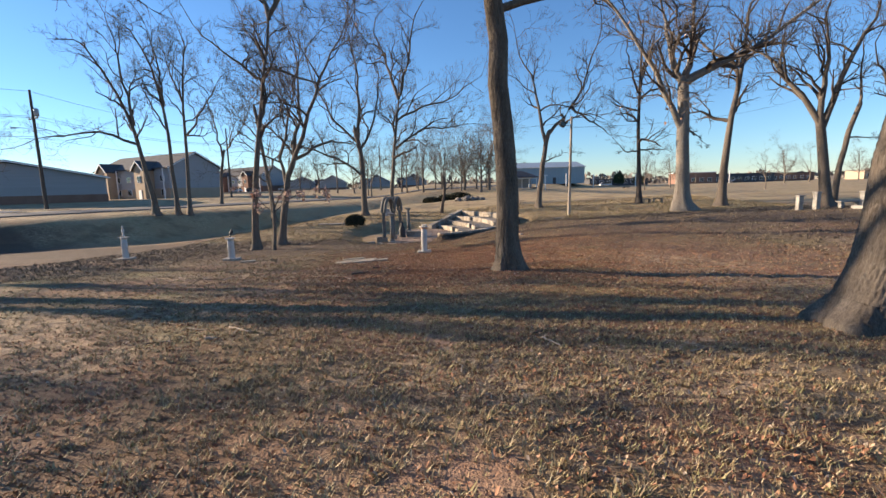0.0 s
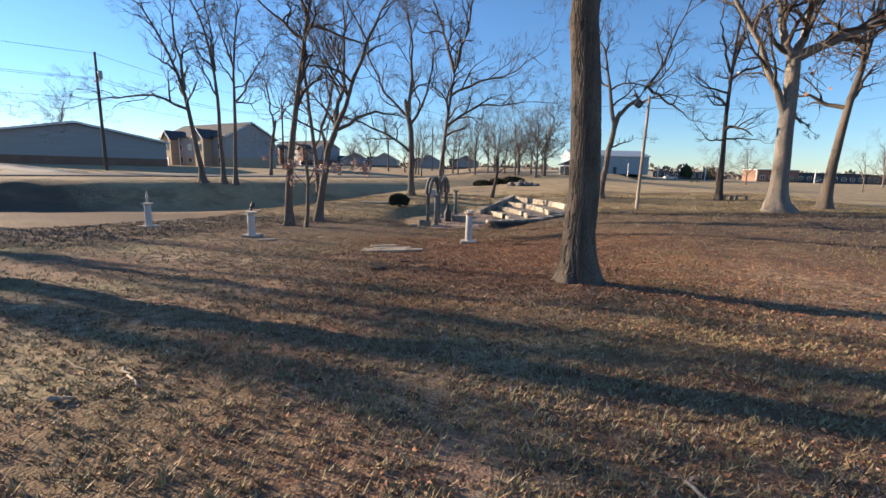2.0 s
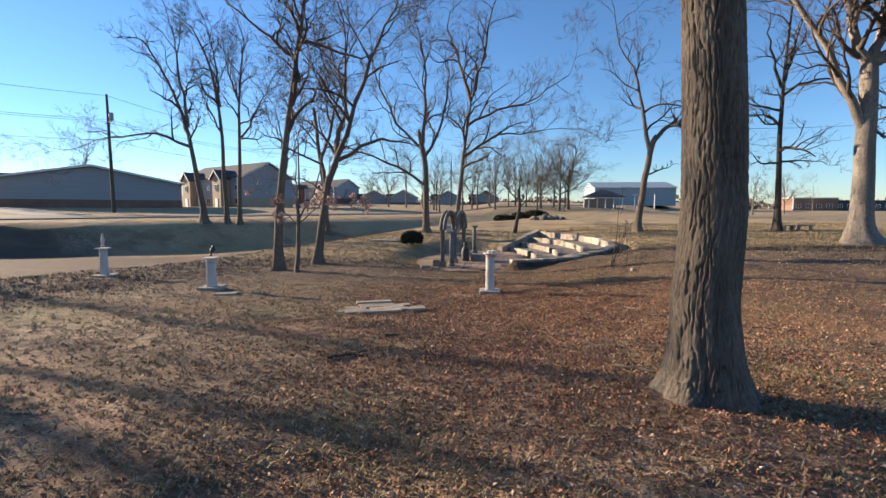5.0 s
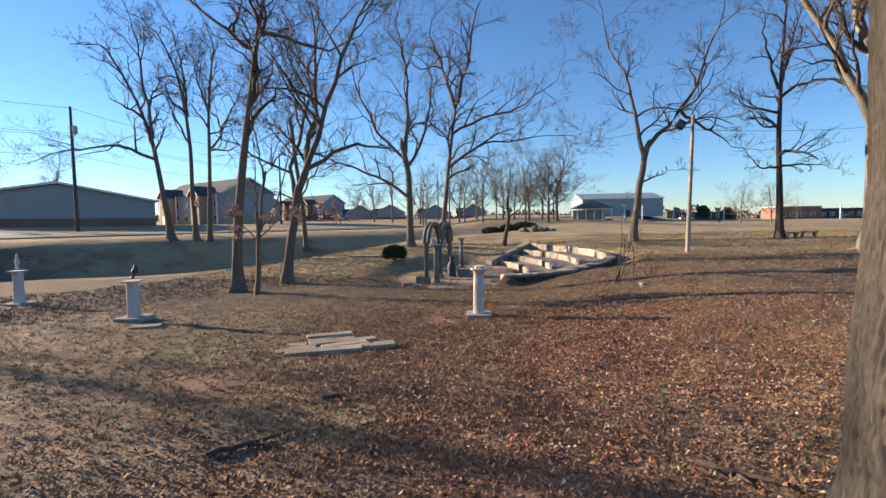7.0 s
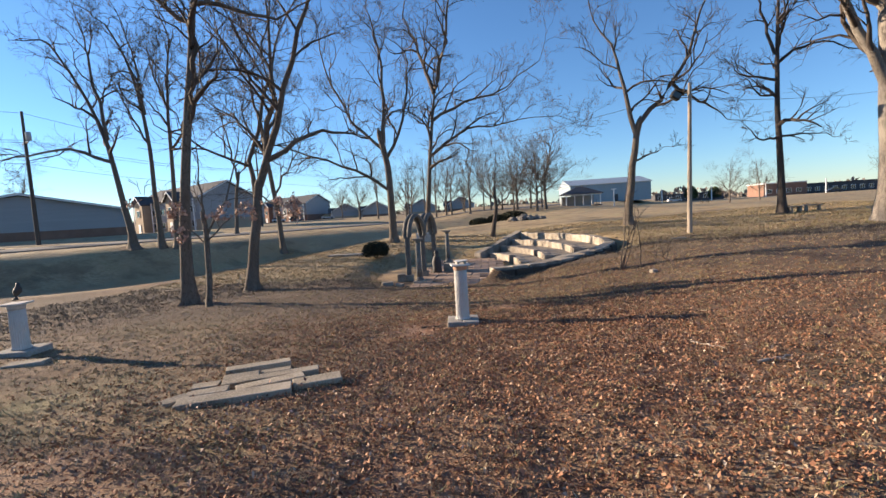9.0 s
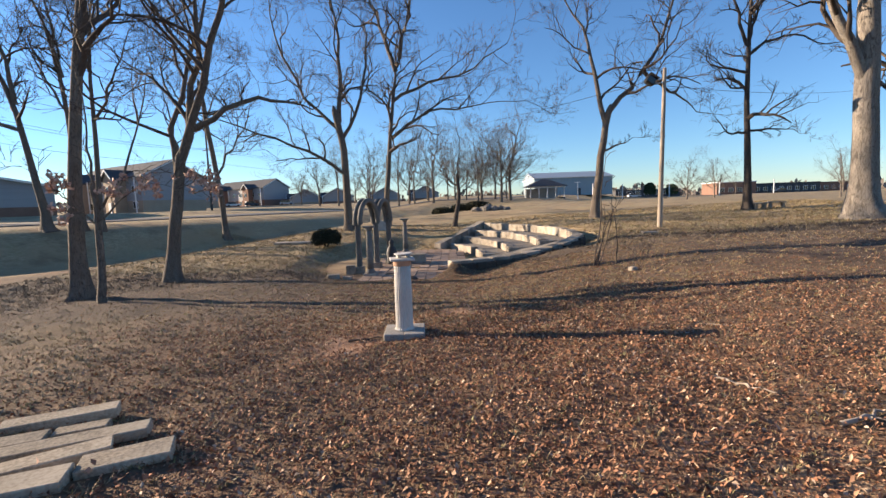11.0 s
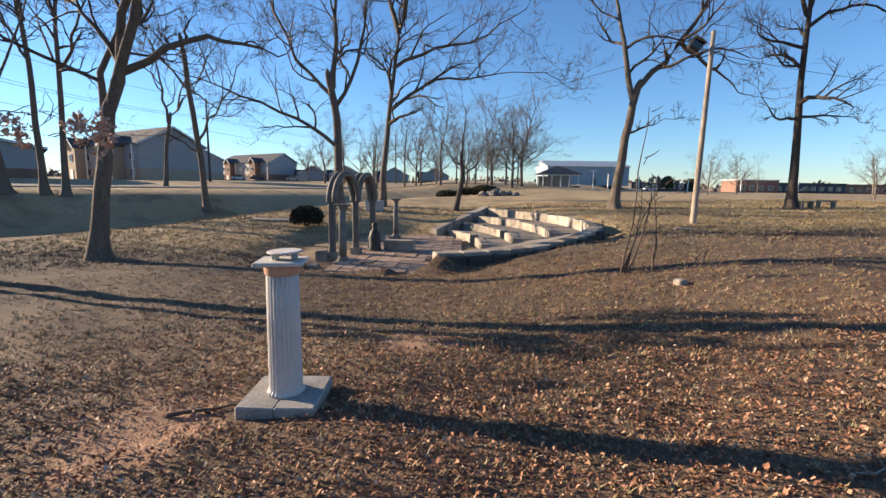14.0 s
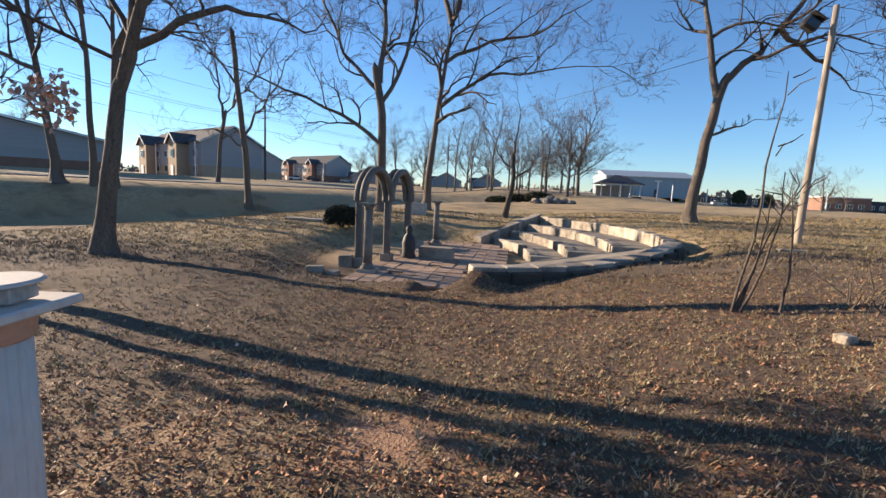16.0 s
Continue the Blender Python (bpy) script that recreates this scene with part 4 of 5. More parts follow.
    for k in range(3):
        a = a0 + (a1 - a0) * k / 2
        top = z1 if z1b is None else z1 + (z1b - z1) * k / 2
        q = [(r0, z0), (r0, top - worn), (r0 + worn, top), (r1 - worn, top), (r1, top - worn), (r1, z0)]
        d = [rg.uniform(-0.006, 0.006) for _ in range(6)]
        cols.append([bm.verts.new(((r + e) * math.cos(a), (r + e) * math.sin(a), z + e * 0.6)) for (r, z), e in zip(q, d)])
    for a, b in zip(cols, cols[1:]):
        for i in range(6):
            j = (i + 1) % 6
            bm.faces.new((a[i], b[i], b[j], a[j]))
    bm.faces.new(list(reversed(cols[0])))
    bm.faces.new(cols[-1])
    bmesh.ops.recalc_face_normals(bm, faces=bm.faces)
    return bm


fan = thing("amphitheatre", Matrix.Translation((FAN_X, FAN_Y, STAGE_Z)), "sunken fan of curved pale stone seating rows", "amphitheatre")
# radius, height of the top, near and far angle, aisle
ROWS_OF_SEATS = ((10.0, 0.34, -1.0, 33.5, 12.5), (11.35, 0.68, -3.0, 36.0, 9.6), (12.85, 1.02, -5.0, 38.5, None), (FAN_R, 1.42, -10.0, 41.0, None))
for k, (r, h, lo, hi, aisle) in enumerate(ROWS_OF_SEATS):
    rg = random.Random(k + 3)
    n = int(radians(hi - lo) * r / 0.72)
    cuts = [lo + (hi - lo) * (i + (rg.uniform(-0.2, 0.2) if 0 < i < n else 0)) / n for i in range(n + 1)]
    for i in range(n):
        if aisle and abs((cuts[i] + cuts[i + 1]) / 2 - aisle) < 1.6:
            continue
        gap = 0.014 / r
        below = -0.3 if k == 0 else ROWS_OF_SEATS[k - 1][1] - 0.25
        part("stone_block", arc_block(r, r + (0.36 if k < 3 else 0.4), radians(cuts[i]) + gap, radians(cuts[i + 1]) - gap, below, h + rg.uniform(-0.035, 0.02), 0.03, 50 * k + i), M_STONE, fan)
    if k == 3:
        for i in range(n):
            part("backing_stone", arc_block(r + 0.41, r + 0.56 + 0.04 * (i % 3 == 0), radians(cuts[i]) + 0.001, radians(cuts[i + 1]) - 0.001, 0.2, h - 0.14 - 0.03 * (i % 2), 0.03, 700 + i), M_SOILSHADE_STONE, fan, "backing stone darkened for soil and the shaded outer face")
    else:
        outer = ROWS_OF_SEATS[k + 1][0]
        bm, rows = bmesh.new(), []
        for i in range(49):
            a = radians(lo - 0.5 + (hi + 1.5 - lo) * i / 48)
            row = []
            for j in range(6):
                q = r + 0.34 + (outer + 0.03 - r - 0.34) * j / 5
                row.append(bm.verts.new((q * math.cos(a), q * math.sin(a), h - 0.05 + 0.035 * noise.noise(Vector((q * math.cos(a) * 2.3, q * math.sin(a) * 2.3, k))))))
            rows.append(row)
        for ra, rb in zip(rows, rows[1:]):
            for j in range(5):
                bm.faces.new((ra[j], ra[j + 1], rb[j + 1], rb[j]))
        part("tread", bm, M_TREAD, fan, "gravelly earth tread", True)
        # return wall at the near end of the row
        a = radians(lo)
        m = (r + outer) / 2
        bm = boxed(0, 0, 0, outer - r, 0.34, h + 0.26, 0.025, 0, 0.012, 80 + k)
        bmesh.ops.transform(bm, matrix=Matrix.Translation((m * math.cos(a) + 0.02, m * math.sin(a) - 0.19, -0.3)) @ Matrix.Rotation(a, 4, "Z"), verts=bm.verts)
        part("return_stone", bm, M_STONE, fan)


def flank(a, b, top_a, top_b, count, width, seed, backing, bulge=0.0, dip=0.0):
    """A sloping wall of blocks from a to b, in plan."""
    a, b = Vector((*a, 0)) - Vector((FAN_X, FAN_Y, 0)), Vector((*b, 0)) - Vector((FAN_X, FAN_Y, 0))
    side = Vector(((b - a).y, -(b - a).x, 0)).normalized()
    knots = [a.lerp(b, k / count) + side * bulge * 4 * (k / count) * (1 - k / count) for k in range(count + 1)]
    tops = [top_a + (top_b - top_a) * k / count - dip * 4 * (k / count) * (1 - k / count) for k in range(count + 1)]
    for k in range(count):
        mid, d = (knots[k] + knots[k + 1]) / 2, knots[k + 1] - knots[k]
        lo, hi = tops[k], tops[k + 1]
        bm = boxed(0, 0, 0, d.length - 0.014, width, 1.0, 0.025, 0, 0.014, seed + k)
        for v in bm.verts:
            f = v.co.x / d.length + 0.5
            v.co.z = -0.3 if v.co.z < 0.5 else lo + (hi - lo) * f + (v.co.z - 1.0) - STAGE_Z
        bmesh.ops.transform(bm, matrix=Matrix.Translation(mid) @ Matrix.Rotation(math.atan2(d.y, d.x), 4, "Z"), verts=bm.verts)
        part("flank_stone", bm, M_STONE, fan)
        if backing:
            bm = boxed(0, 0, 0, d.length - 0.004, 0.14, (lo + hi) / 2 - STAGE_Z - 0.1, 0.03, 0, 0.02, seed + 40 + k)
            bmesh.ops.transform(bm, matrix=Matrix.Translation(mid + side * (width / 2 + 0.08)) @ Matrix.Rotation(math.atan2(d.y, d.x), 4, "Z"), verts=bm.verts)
            part("backing_stone", bm, M_SOILSHADE_STONE, fan, "backing stone darkened for soil and the shaded outer face")


flank((-0.1, 29.75), (5.85, 34.3), -1.52, -1.03, 10, 0.5, 200, True, 0.75, 0.14)
flank((-1.0, 42.3), (2.25, 47.2), -2.02, -0.86, 7, 0.55, 260, False)
# gravelly slope between the row ends and the near flank
bm, rows = bmesh.new(), []
for i in range(13):
    f = i / 12
    p, q = Vector((0.0, 30.0, -2.4)).lerp(Vector((5.5, 34.2, -1.3)), f), Vector((1.3, 37.2, -2.4)).lerp(Vector((5.75, 35.2, -1.3)), f)
    rows.append([bm.verts.new(p.lerp(q, j / 8) - Vector((FAN_X, FAN_Y, STAGE_Z)) + Vector((0, 0, 0.05 * noise.noise(Vector((i * 0.7, j * 0.6, 2)))))) for j in range(9)])
for ra, rb in zip(rows, rows[1:]):
    for j in range(8):
        bm.faces.new((ra[j], ra[j + 1], rb[j + 1], rb[j]))
bmesh.ops.recalc_face_normals(bm, faces=bm.faces)
part("ramp", bm, M_TREAD, fan, "sloping gravelly ramp beside the seats", True)


# ---- stage with columns, arches and blocks ----
def column(x, y, height, label, r=0.14):
    root = thing("column", Matrix.Translation((x, y, STAGE_Z)), label, "column", "freestanding columns")
    part("plinth", boxed(0, 0, -0.05, 0.56, 0.5, 0.2, 0.015, 0, 0.008, 3), M_STONE, root, "square stone plinth")
    part("foot", lathe([(r * 1.45, 0.15), (r * 1.5, 0.2), (r * 1.2, 0.25), (r * 1.25, 0.29), (r * 1.02, 0.32)], 24), M_GREYSTONE, root, "", True)
    part("shaft", lathe([(r, 0.31), (r * 1.0, height * 0.4), (r * 0.86, height - 0.2)], 72, 18, 0.012), M_GREYSTONE, root, "grey fluted shaft", True)
    part("capital", lathe([(r * 0.88, height - 0.2), (r * 1.05, height - 0.17), (r * 1.0, height - 0.14), (r * 1.5, height - 0.07)], 24), M_GREYSTONE, root, "", True)
    part("abacus", boxed(0, 0, height - 0.07, r * 3.5, r * 3.3, 0.07, 0.01), M_GREYSTONE, root)
    return root


column(-3.5, 32.3, 2.15, "grey fluted stone column on a square plinth")
column(-2.85, 40.4, 2.15, "grey fluted stone column at the edge of the stage")


def bent_tube(points, r, sides=10):
    return mesh_from("bent_tube", *tube_arrays(points, [r] * len(points), sides))


arbor = thing("garden_arch", Matrix.Translation((0, 0, STAGE_Z)), "weathered grey arbor of two round arches on posts", "garden arch")
POSTS = ((-4.2, 33.45), (-3.62, 34.75), (-3.2, 36.05))
for px, py in POSTS:
    post = part("post", boxed(px, py, 0, 0.23, 0.21, 2.15, 0.025), M_ARCH, arbor, "grey square post")
    part("post_base", boxed(px, py, -0.05, 0.42, 0.4, 0.34, 0.015), M_STONE, arbor, "pale base block")
    part("post_cap", boxed(px, py, 2.12, 0.32, 0.3, 0.07, 0.008), M_ARCH, arbor)
for (ax, ay), (bx, by) in zip(POSTS, POSTS[1:]):
    for off in (-0.13, 0.13):
        d = Vector((bx - ax, by - ay, 0))
        nrm = Vector((-d.y, d.x, 0)).normalized() * off
        half, mid = d.length / 2, Vector(((ax + bx) / 2, (ay + by) / 2, 2.18))
        pts = [mid + nrm + d.normalized() * (-half * math.cos(t)) + Vector((0, 0, 1.05 * math.sin(t))) for t in np.linspace(0, math.pi, 21)]
        part("arch_rib", bent_tube([list(q) for q in pts], 0.115, 10), M_ARCH, arbor, "curved grey rib")
    for t in np.linspace(0.35, math.pi - 0.35, 7):
        c = mid + d.normalized() * (-half * math.cos(t)) + Vector((0, 0, 1.05 * math.sin(t)))
        part("crosspiece", bent_tube([list(c - nrm), list(c + nrm)], 0.035, 6), M_ARCH, arbor)
statue("statue", -3.05, 35.75, STAGE_Z, [(0.26, 0), (0.28, 0.1), (0.24, 0.3), (0.27, 0.6), (0.2, 0.85), (0.1, 0.98), (0.13, 1.1), (0.12, 1.2), (0.03, 1.28)], M_DARKMETAL, "dark robed garden statue standing by the arch", 0.0, 0.75)


def cut_block(x, y, z, sx, sy, sz, turn, label, mat=None, seed=1):
    bm = boxed(0, 0, 0, sx, sy, sz, 0.018, 0, 0.012, seed)
    me = mesh_of("stone_block", bm)
    me.materials.append(mat or M_STONE)
    ob = new("stone_block", me)
    ob.matrix_basis = Matrix.Translation((x, y, z)) @ Matrix.Rotation(radians(turn), 4, "Z")
    return tagged(ob, label, "stone block")


cut_block(-2.05, 36.25, STAGE_Z, 1.3, 0.55, 0.46, -3, "rectangular stone block bench on the paved stage")
cut_block(-3.55, 39.7, STAGE_Z, 0.5, 0.4, 0.26, 14, "small squared stone block beside a column", None, 2)
cut_block(-4.55, 33.2, STAGE_Z - 0.02, 0.42, 0.4, 0.4, 10, "squared stone block leaning by an arch post", None, 3)
cut_block(-4.95, 31.75, float(land(-4.95, 31.75)) - 0.03, 0.5, 0.26, 0.22, 20, "loose stone block in the grass", None, 4)
cut_block(-4.35, 31.7, float(land(-4.35, 31.7)) - 0.03, 0.34, 0.3, 0.16, -12, "loose flat stone in the grass", None, 5)
cut_block(-5.4, 47.5, float(land(-5.4, 47.5)) - 0.05, 1.2, 0.8, 0.75, 6, "large squared stone block under a tree", M_CONCRETE, 6)
cut_block(-10.3, 42.3, float(land(-10.3, 42.3)) - 0.03, 2.3, 1.0, 0.14, -4, "long flat stone slab lying in the grass", None, 7)
cut_block(8.9, 33.8, float(land(8.9, 33.8)) - 0.03, 0.7, 0.2, 0.1, 2, "short pale stone kerb in the grass", None, 8)
cut_block(-7.86, 17.96, float(land(-7.86, 17.96)) - 0.03, 0.6, 0.3, 0.08, 20, "flat pale stone lying near a pedestal", None, 15)
cut_block(4.5, 24.7, float(land(4.5, 24.7)) - 0.04, 0.2, 0.16, 0.13, 25, "small pale fieldstone lying among dead stalks", None, 9)

stage = thing("stage_paving", Matrix.Translation((0, 0, STAGE_Z)), "worn red paving stones of the stage", "paving", kind="structure")
paver_me = mesh_of("paver", boxed(0, 0, -0.06, 0.44, 0.44, 0.1, 0.012))
paver_me.materials.append(M_PAVER)
rg = random.Random(12)
for i in range(10):
    for j in range(25):
        px, py = -3.6 + 0.45 * i, 31.2 + 0.45 * j
        if math.hypot(px - FAN_X, py - FAN_Y) > 9.75 or rg.random() < 0.06 or 0.55 * py + 0.6 * -px < 17.6:
            continue
        ob = part("paver", paver_me, M_PAVER, stage)
        ob.matrix_basis = Matrix.Translation((px, py, rg.uniform(-0.012, 0.016))) @ Euler((rg.gauss(0, 0.012), rg.gauss(0, 0.012), rg.gauss(0, 0.02))).to_matrix().to_4x4()


# ---- evergreen bushes, rocks ----
def leaf_ball(name, x, y, sx, sy, sz, count, size, mat, label, category, seed):
    """A clipped bush: woody stems under thousands of small leaves."""
    rg = random.Random(seed)
    root = thing(name, Matrix.Translation(at(x, y, 0.03)), label, category)
    vs, fs = [], []
    for _ in range(count):
        u, a = rg.uniform(-0.55, 1), rg.uniform(0, 2 * math.pi)
        q = math.sqrt(max(0, 1 - u * u))
        d = Vector((q * math.cos(a), q * math.sin(a), u))
        k = rg.uniform(0.72, 1.0) * (1 + 0.14 * noise.noise(d * 2.3 + Vector((seed, 0, 0))))
        leaf_card(rg, (d.x * sx * k, d.y * sy * k, max(0.04, sz * (0.9 + d.z * k))), size, vs, fs)
    part("foliage", mesh_from("foliage", np.array(vs), np.array(fs), False), mat, root, "dense dark foliage")["kind"] = "stuff"
    tubes = []
    for k in range(9):
        a = rg.uniform(0, 6.3)
        tubes.append((np.array([(0.03 * math.cos(a), 0.03 * math.sin(a), 0), (sx * 0.35 * math.cos(a), sy * 0.35 * math.sin(a), sz * 0.7), (sx * 0.7 * math.cos(a), sy * 0.7 * math.sin(a), sz * 1.4)]), [0.03, 0.02, 0.01], 5))
    part("stem", tubes_mesh("stem", tubes), M_TWIG, root)
    return root


leaf_ball("bush", -7.7, 40.6, 0.86, 0.76, 0.58, 8000, 0.07, M_BUSH, "rounded dark evergreen bush", "bush", 3)
for k, (x, w) in enumerate(((-1.1, 1.5), (1.1, 1.35), (3.2, 1.7))):
    leaf_ball("hedge_bush", x, 70 + 0.6 * (k % 2), w, 0.9, 0.55, 2600, 0.13, M_BUSH, "low dark hedge bush on the field", "bush", 40 + k)
for k, (x, z) in enumerate(((66.0, 2.6), (74.3, 2.2))):
    leaf_ball("cedar", x, 165.0 + 2 * k, 1.9, 1.9, z, 3000, 0.3, M_CEDAR, "dark green cedar at the edge of the field", "tree", 50 + k)


def rock(x, y, r, sx, sy, sz, seed):
    bm = bmesh.new()
    bmesh.ops.create_icosphere(bm, subdivisions=3, radius=1)
    for v in bm.verts:
        d = v.co.normalized()
        k = 1 + 0.35 * noise.noise(d * 1.3 + Vector((seed, 0, 0))) + 0.15 * noise.noise(d * 3.1 + Vector((0, seed, 0)))
        v.co = Vector((d.x * sx, d.y * sy, d.z * sz)) * r * k
    me = mesh_of("rock", bm)
    me.materials.append(M_ROCK)
    ob = new("rock", me)
    ob.matrix_basis = Matrix.Translation(at(x, y) + Vector((0, 0, r * sz * 0.45))) @ Matrix.Rotation(seed * 1.7, 4, "Z")
    return tagged(ob, "grey boulder in a heap of garden rocks", "rock", "heap of rocks")


rg = random.Random(77)
for k in range(13):
    rock(2.4 + 3.4 * k / 12 + rg.uniform(-0.2, 0.2), 62 + rg.uniform(-0.7, 0.7), rg.uniform(0.28, 0.55), rg.uniform(0.9, 1.4), 1.0, rg.uniform(0.6, 0.95), k + 1.5)


# ---- poles and wires ----
def taper_pole(name, h, r0, r1, mat, root, label=""):
    return part(name, lathe([(r0, -0.3), (r0, 0.0), ((r0 + r1) / 2, h / 2), (r1, h - 0.02), (r1 * 0.8, h)], 16), mat, root, label, True)


lp = thing("light_pole", Matrix.Translation(at(10.6, 36.6, 0.05)) @ Euler((0, radians(1.0), 0)).to_matrix().to_4x4(), "weathered wooden light pole with a floodlight", "light pole")
taper_pole("pole", 7.9, 0.125, 0.085, M_POLE, lp, "sun-bleached wooden shaft")
part("bracket", boxed(-0.3, 0, 7.15, 0.55, 0.05, 0.05, 0.008), M_METAL, lp)
hd = part("floodlight", boxed(0, 0, -0.2, 0.5, 0.34, 0.42, 0.07), M_BLACK, lp, "dark floodlight head")
hd.matrix_basis = Matrix.Translation((-0.72, -0.05, 7.28)) @ Matrix.Rotation(radians(32), 4, "Y")
part("lens", boxed(0, -0.18, -0.13, 0.4, 0.02, 0.28, 0.005), M_GLASS, hd)
part("hood", boxed(0, -0.2, 0.2, 0.52, 0.3, 0.03, 0.01), M_BLACK, hd)


def cable(a, b, sag, r, label):
    a, b = Vector(a), Vector(b)
    pts = [list(a.lerp(b, t) - Vector((0, 0, sag * 4 * t * (1 - t)))) for t in np.linspace(0, 1, 25)]
    me = bent_tube(pts, r, 5)
    me.materials.append(M_BLACK)
    return tagged(new("cable", me), label, "cable", "overhead cables")


top = at(10.7, 36.6) + Vector((0, 0, 7.4))
cable(top, (-14.0, 126.0, 18.5), 1.2, 0.014, "thin overhead cable running to the light pole")
cable(top - Vector((0, 0, 0.4)), (60.0, 74.0, 14.5), 1.0, 0.014, "thin overhead cable running from the light pole")


def utility_pole(x, y, h, label, transformer=True):
    root = thing("utility_pole", Matrix.Translation(at(x, y, 0.05)), label, "utility pole", "utility poles by the road")
    taper_pole("pole", h, 0.2, 0.12, M_POLE_DARK, root)
    arm = part("crossarm", boxed(0, 0, h - 3.2, 2.4, 0.1, 0.12, 0.01, radians(-30)), M_POLE_DARK, root)
    for k in (-1.05, -0.4, 0.4, 1.05):
        ins = part("insulator", lathe([(0.04, 0), (0.06, 0.05), (0.03, 0.1), (0.05, 0.15)], 8), M_METAL, root)
        ins.location = (k * math.cos(radians(-30)), k * math.sin(radians(-30)), h - 3.08)
    if transformer:
        can = part("transformer", lathe([(0.2, 0), (0.24, 0.05), (0.24, 0.75), (0.18, 0.85)], 16), M_METAL, root, "grey transformer can", True)
        can.location = (0.42, 0, h - 2.9)
        lamp_arm = part("lamp_arm", bent_tube([(0, 0, h - 4.6), (-0.8, -0.3, h - 4.2), (-1.6, -0.6, h - 4.2)], 0.04, 6), M_METAL, root)
        part("lamp_head", boxed(-1.8, -0.66, h - 4.28, 0.6, 0.25, 0.14, 0.04, 0.35), M_METAL, root)
    return root


POLES = [along_bank(26.5, -55), (-45.7, 52.5), (-41.4, 90.0), (-18, 140)]
for k, (x, y) in enumerate(POLES):
    utility_pole(x, y, 13.4, "tall dark utility pole with a crossarm beside the road", k < 2)
for (ax, ay), (bx, by) in zip(POLES, POLES[1:]):
    for off, dz in ((-1.0, -3.0), (0.0, -0.2), (1.0, -3.0), (0.1, -5.2)):
        cable(at(ax + off * 0.87, ay - off * 0.5) + Vector((0, 0, 13.4 + dz)), at(bx + off * 0.87, by - off * 0.5) + Vector((0, 0, 13.4 + dz)), 0.9, 0.02, "power line sagging between utility poles")


# ---- benches and stones on the right-hand lawn ----
def low_bench(x, y, length, turn, label):
    root = thing("bench", Matrix.Translation(at(x, y, 0.02)) @ Matrix.Rotation(radians(turn), 4, "Z"), label, "bench", "stone garden benches")
    part("seat", boxed(0, 0, 0.36, length, 0.36, 0.08, 0.012), M_STONE if length < 1.2 else M_SLAB, root, "weathered seat slab")
    for k in (-0.36, 0.36):
        part("leg", boxed(k * length, 0, 0, 0.14, 0.28, 0.37, 0.015), M_STONE if length < 1.2 else M_SLAB, root)
    return root


low_bench(19.95, 43.05, 0.95, 14, "small low concrete bench under a tree")
low_bench(21.05, 43.1, 1.0, -10, "small low concrete bench on the lawn")
low_bench(24.8, 26.9, 1.5, 5, "pale concrete bench near the trees")
cut_block(25.8, 26.0, float(land(25.8, 26.0)) - 0.03, 3.4, 0.7, 0.22, 12, "long low pale concrete plinth", M_SLAB, 11)
for k, (x, y, h) in enumerate(((22.0, 27.2, 0.85), (22.7, 26.8, 1.0), (24.9, 26.1, 0.95))):
    pl = thing("memorial_post", Matrix.Translation(at(x, y, 0.03)), "short grey stone post with a worn cap", "stone post", "stone posts on the lawn")
    part("post", boxed(0, 0, 0, 0.3, 0.28, h, 0.02, 0.2 * k), M_SLAB, pl)
    part("cap", boxed(0, 0, h, 0.38, 0.36, 0.08, 0.015, 0.2 * k), M_SLAB, pl)
for k, (px, yy) in enumerate(((54.1, 157.4), (69.5, 158.9), (82.2, 153.5), (107.6, 166.3), (42.5, 150.0))):
    pst = thing("marker_post", Matrix.Translation(at(px, yy, 0.05)), "white post at the edge of the field", "post", "white field posts")
    part("post", boxed(0, 0, 0, 0.24, 0.24, 4.4, 0.03), M_WHITE, pst)
    part("cap", boxed(0, 0, 4.4, 0.36, 0.36, 0.12, 0.03), M_WHITE, pst)
pt = thing("picnic_table", Matrix.Translation(at(53.85, 129.3, 0.02)) @ Matrix.Rotation(radians(12), 4, "Z"), "dark weathered picnic table on the field", "picnic table")
part("tabletop", boxed(0, 0, 0.72, 2.2, 0.75, 0.06, 0.01), M_POLE_DARK, pt)
for sy in (-0.65, 0.65):
    part("seat", boxed(0, sy, 0.42, 2.2, 0.27, 0.05, 0.01), M_POLE_DARK, pt)
for sx in (-0.8, 0.8):
    part("leg_frame", boxed(sx, 0, 0.36, 0.08, 1.5, 0.08, 0.008), M_POLE_DARK, pt)
    for sy in (-0.3, 0.3):
        part("leg", boxed(sx, sy, 0, 0.09, 0.09, 0.74, 0.008), M_POLE_DARK, pt)
fr = thing("fire_ring", Matrix.Translation(at(21.0, 101.2, 0.03)), "low dark fire ring with a swing-out grill post", "fire ring")
part("ring", lathe([(0.95, 0.0), (1.0, 0.0), (1.0, 0.3), (0.95, 0.3), (0.95, 0.0)], 24), M_DARKMETAL, fr, "", True)
part("grill_post", lathe([(0.04, 0.0), (0.04, 1.5), (0.02, 1.52)], 10), M_DARKMETAL, fr, "thin dark post", True)
yl = thing("yard_lamp", Matrix.Translation(at(21.3, 90.0, 0.05)), "white yard lamp post before the metal building", "lamp post")
taper_pole("pole", 2.9, 0.09, 0.06, M_WHITE, yl)
part("lamp_head", boxed(0, 0, 2.85, 0.9, 0.3, 0.12, 0.03), M_WHITE, yl)


# ---- buildings ----
def poly_prism(outline, y0, y1):
    """A prism from an (x, z) outline between two depths."""
    bm = bmesh.new()
    a = [bm.verts.new((x, y0, z)) for x, z in outline]
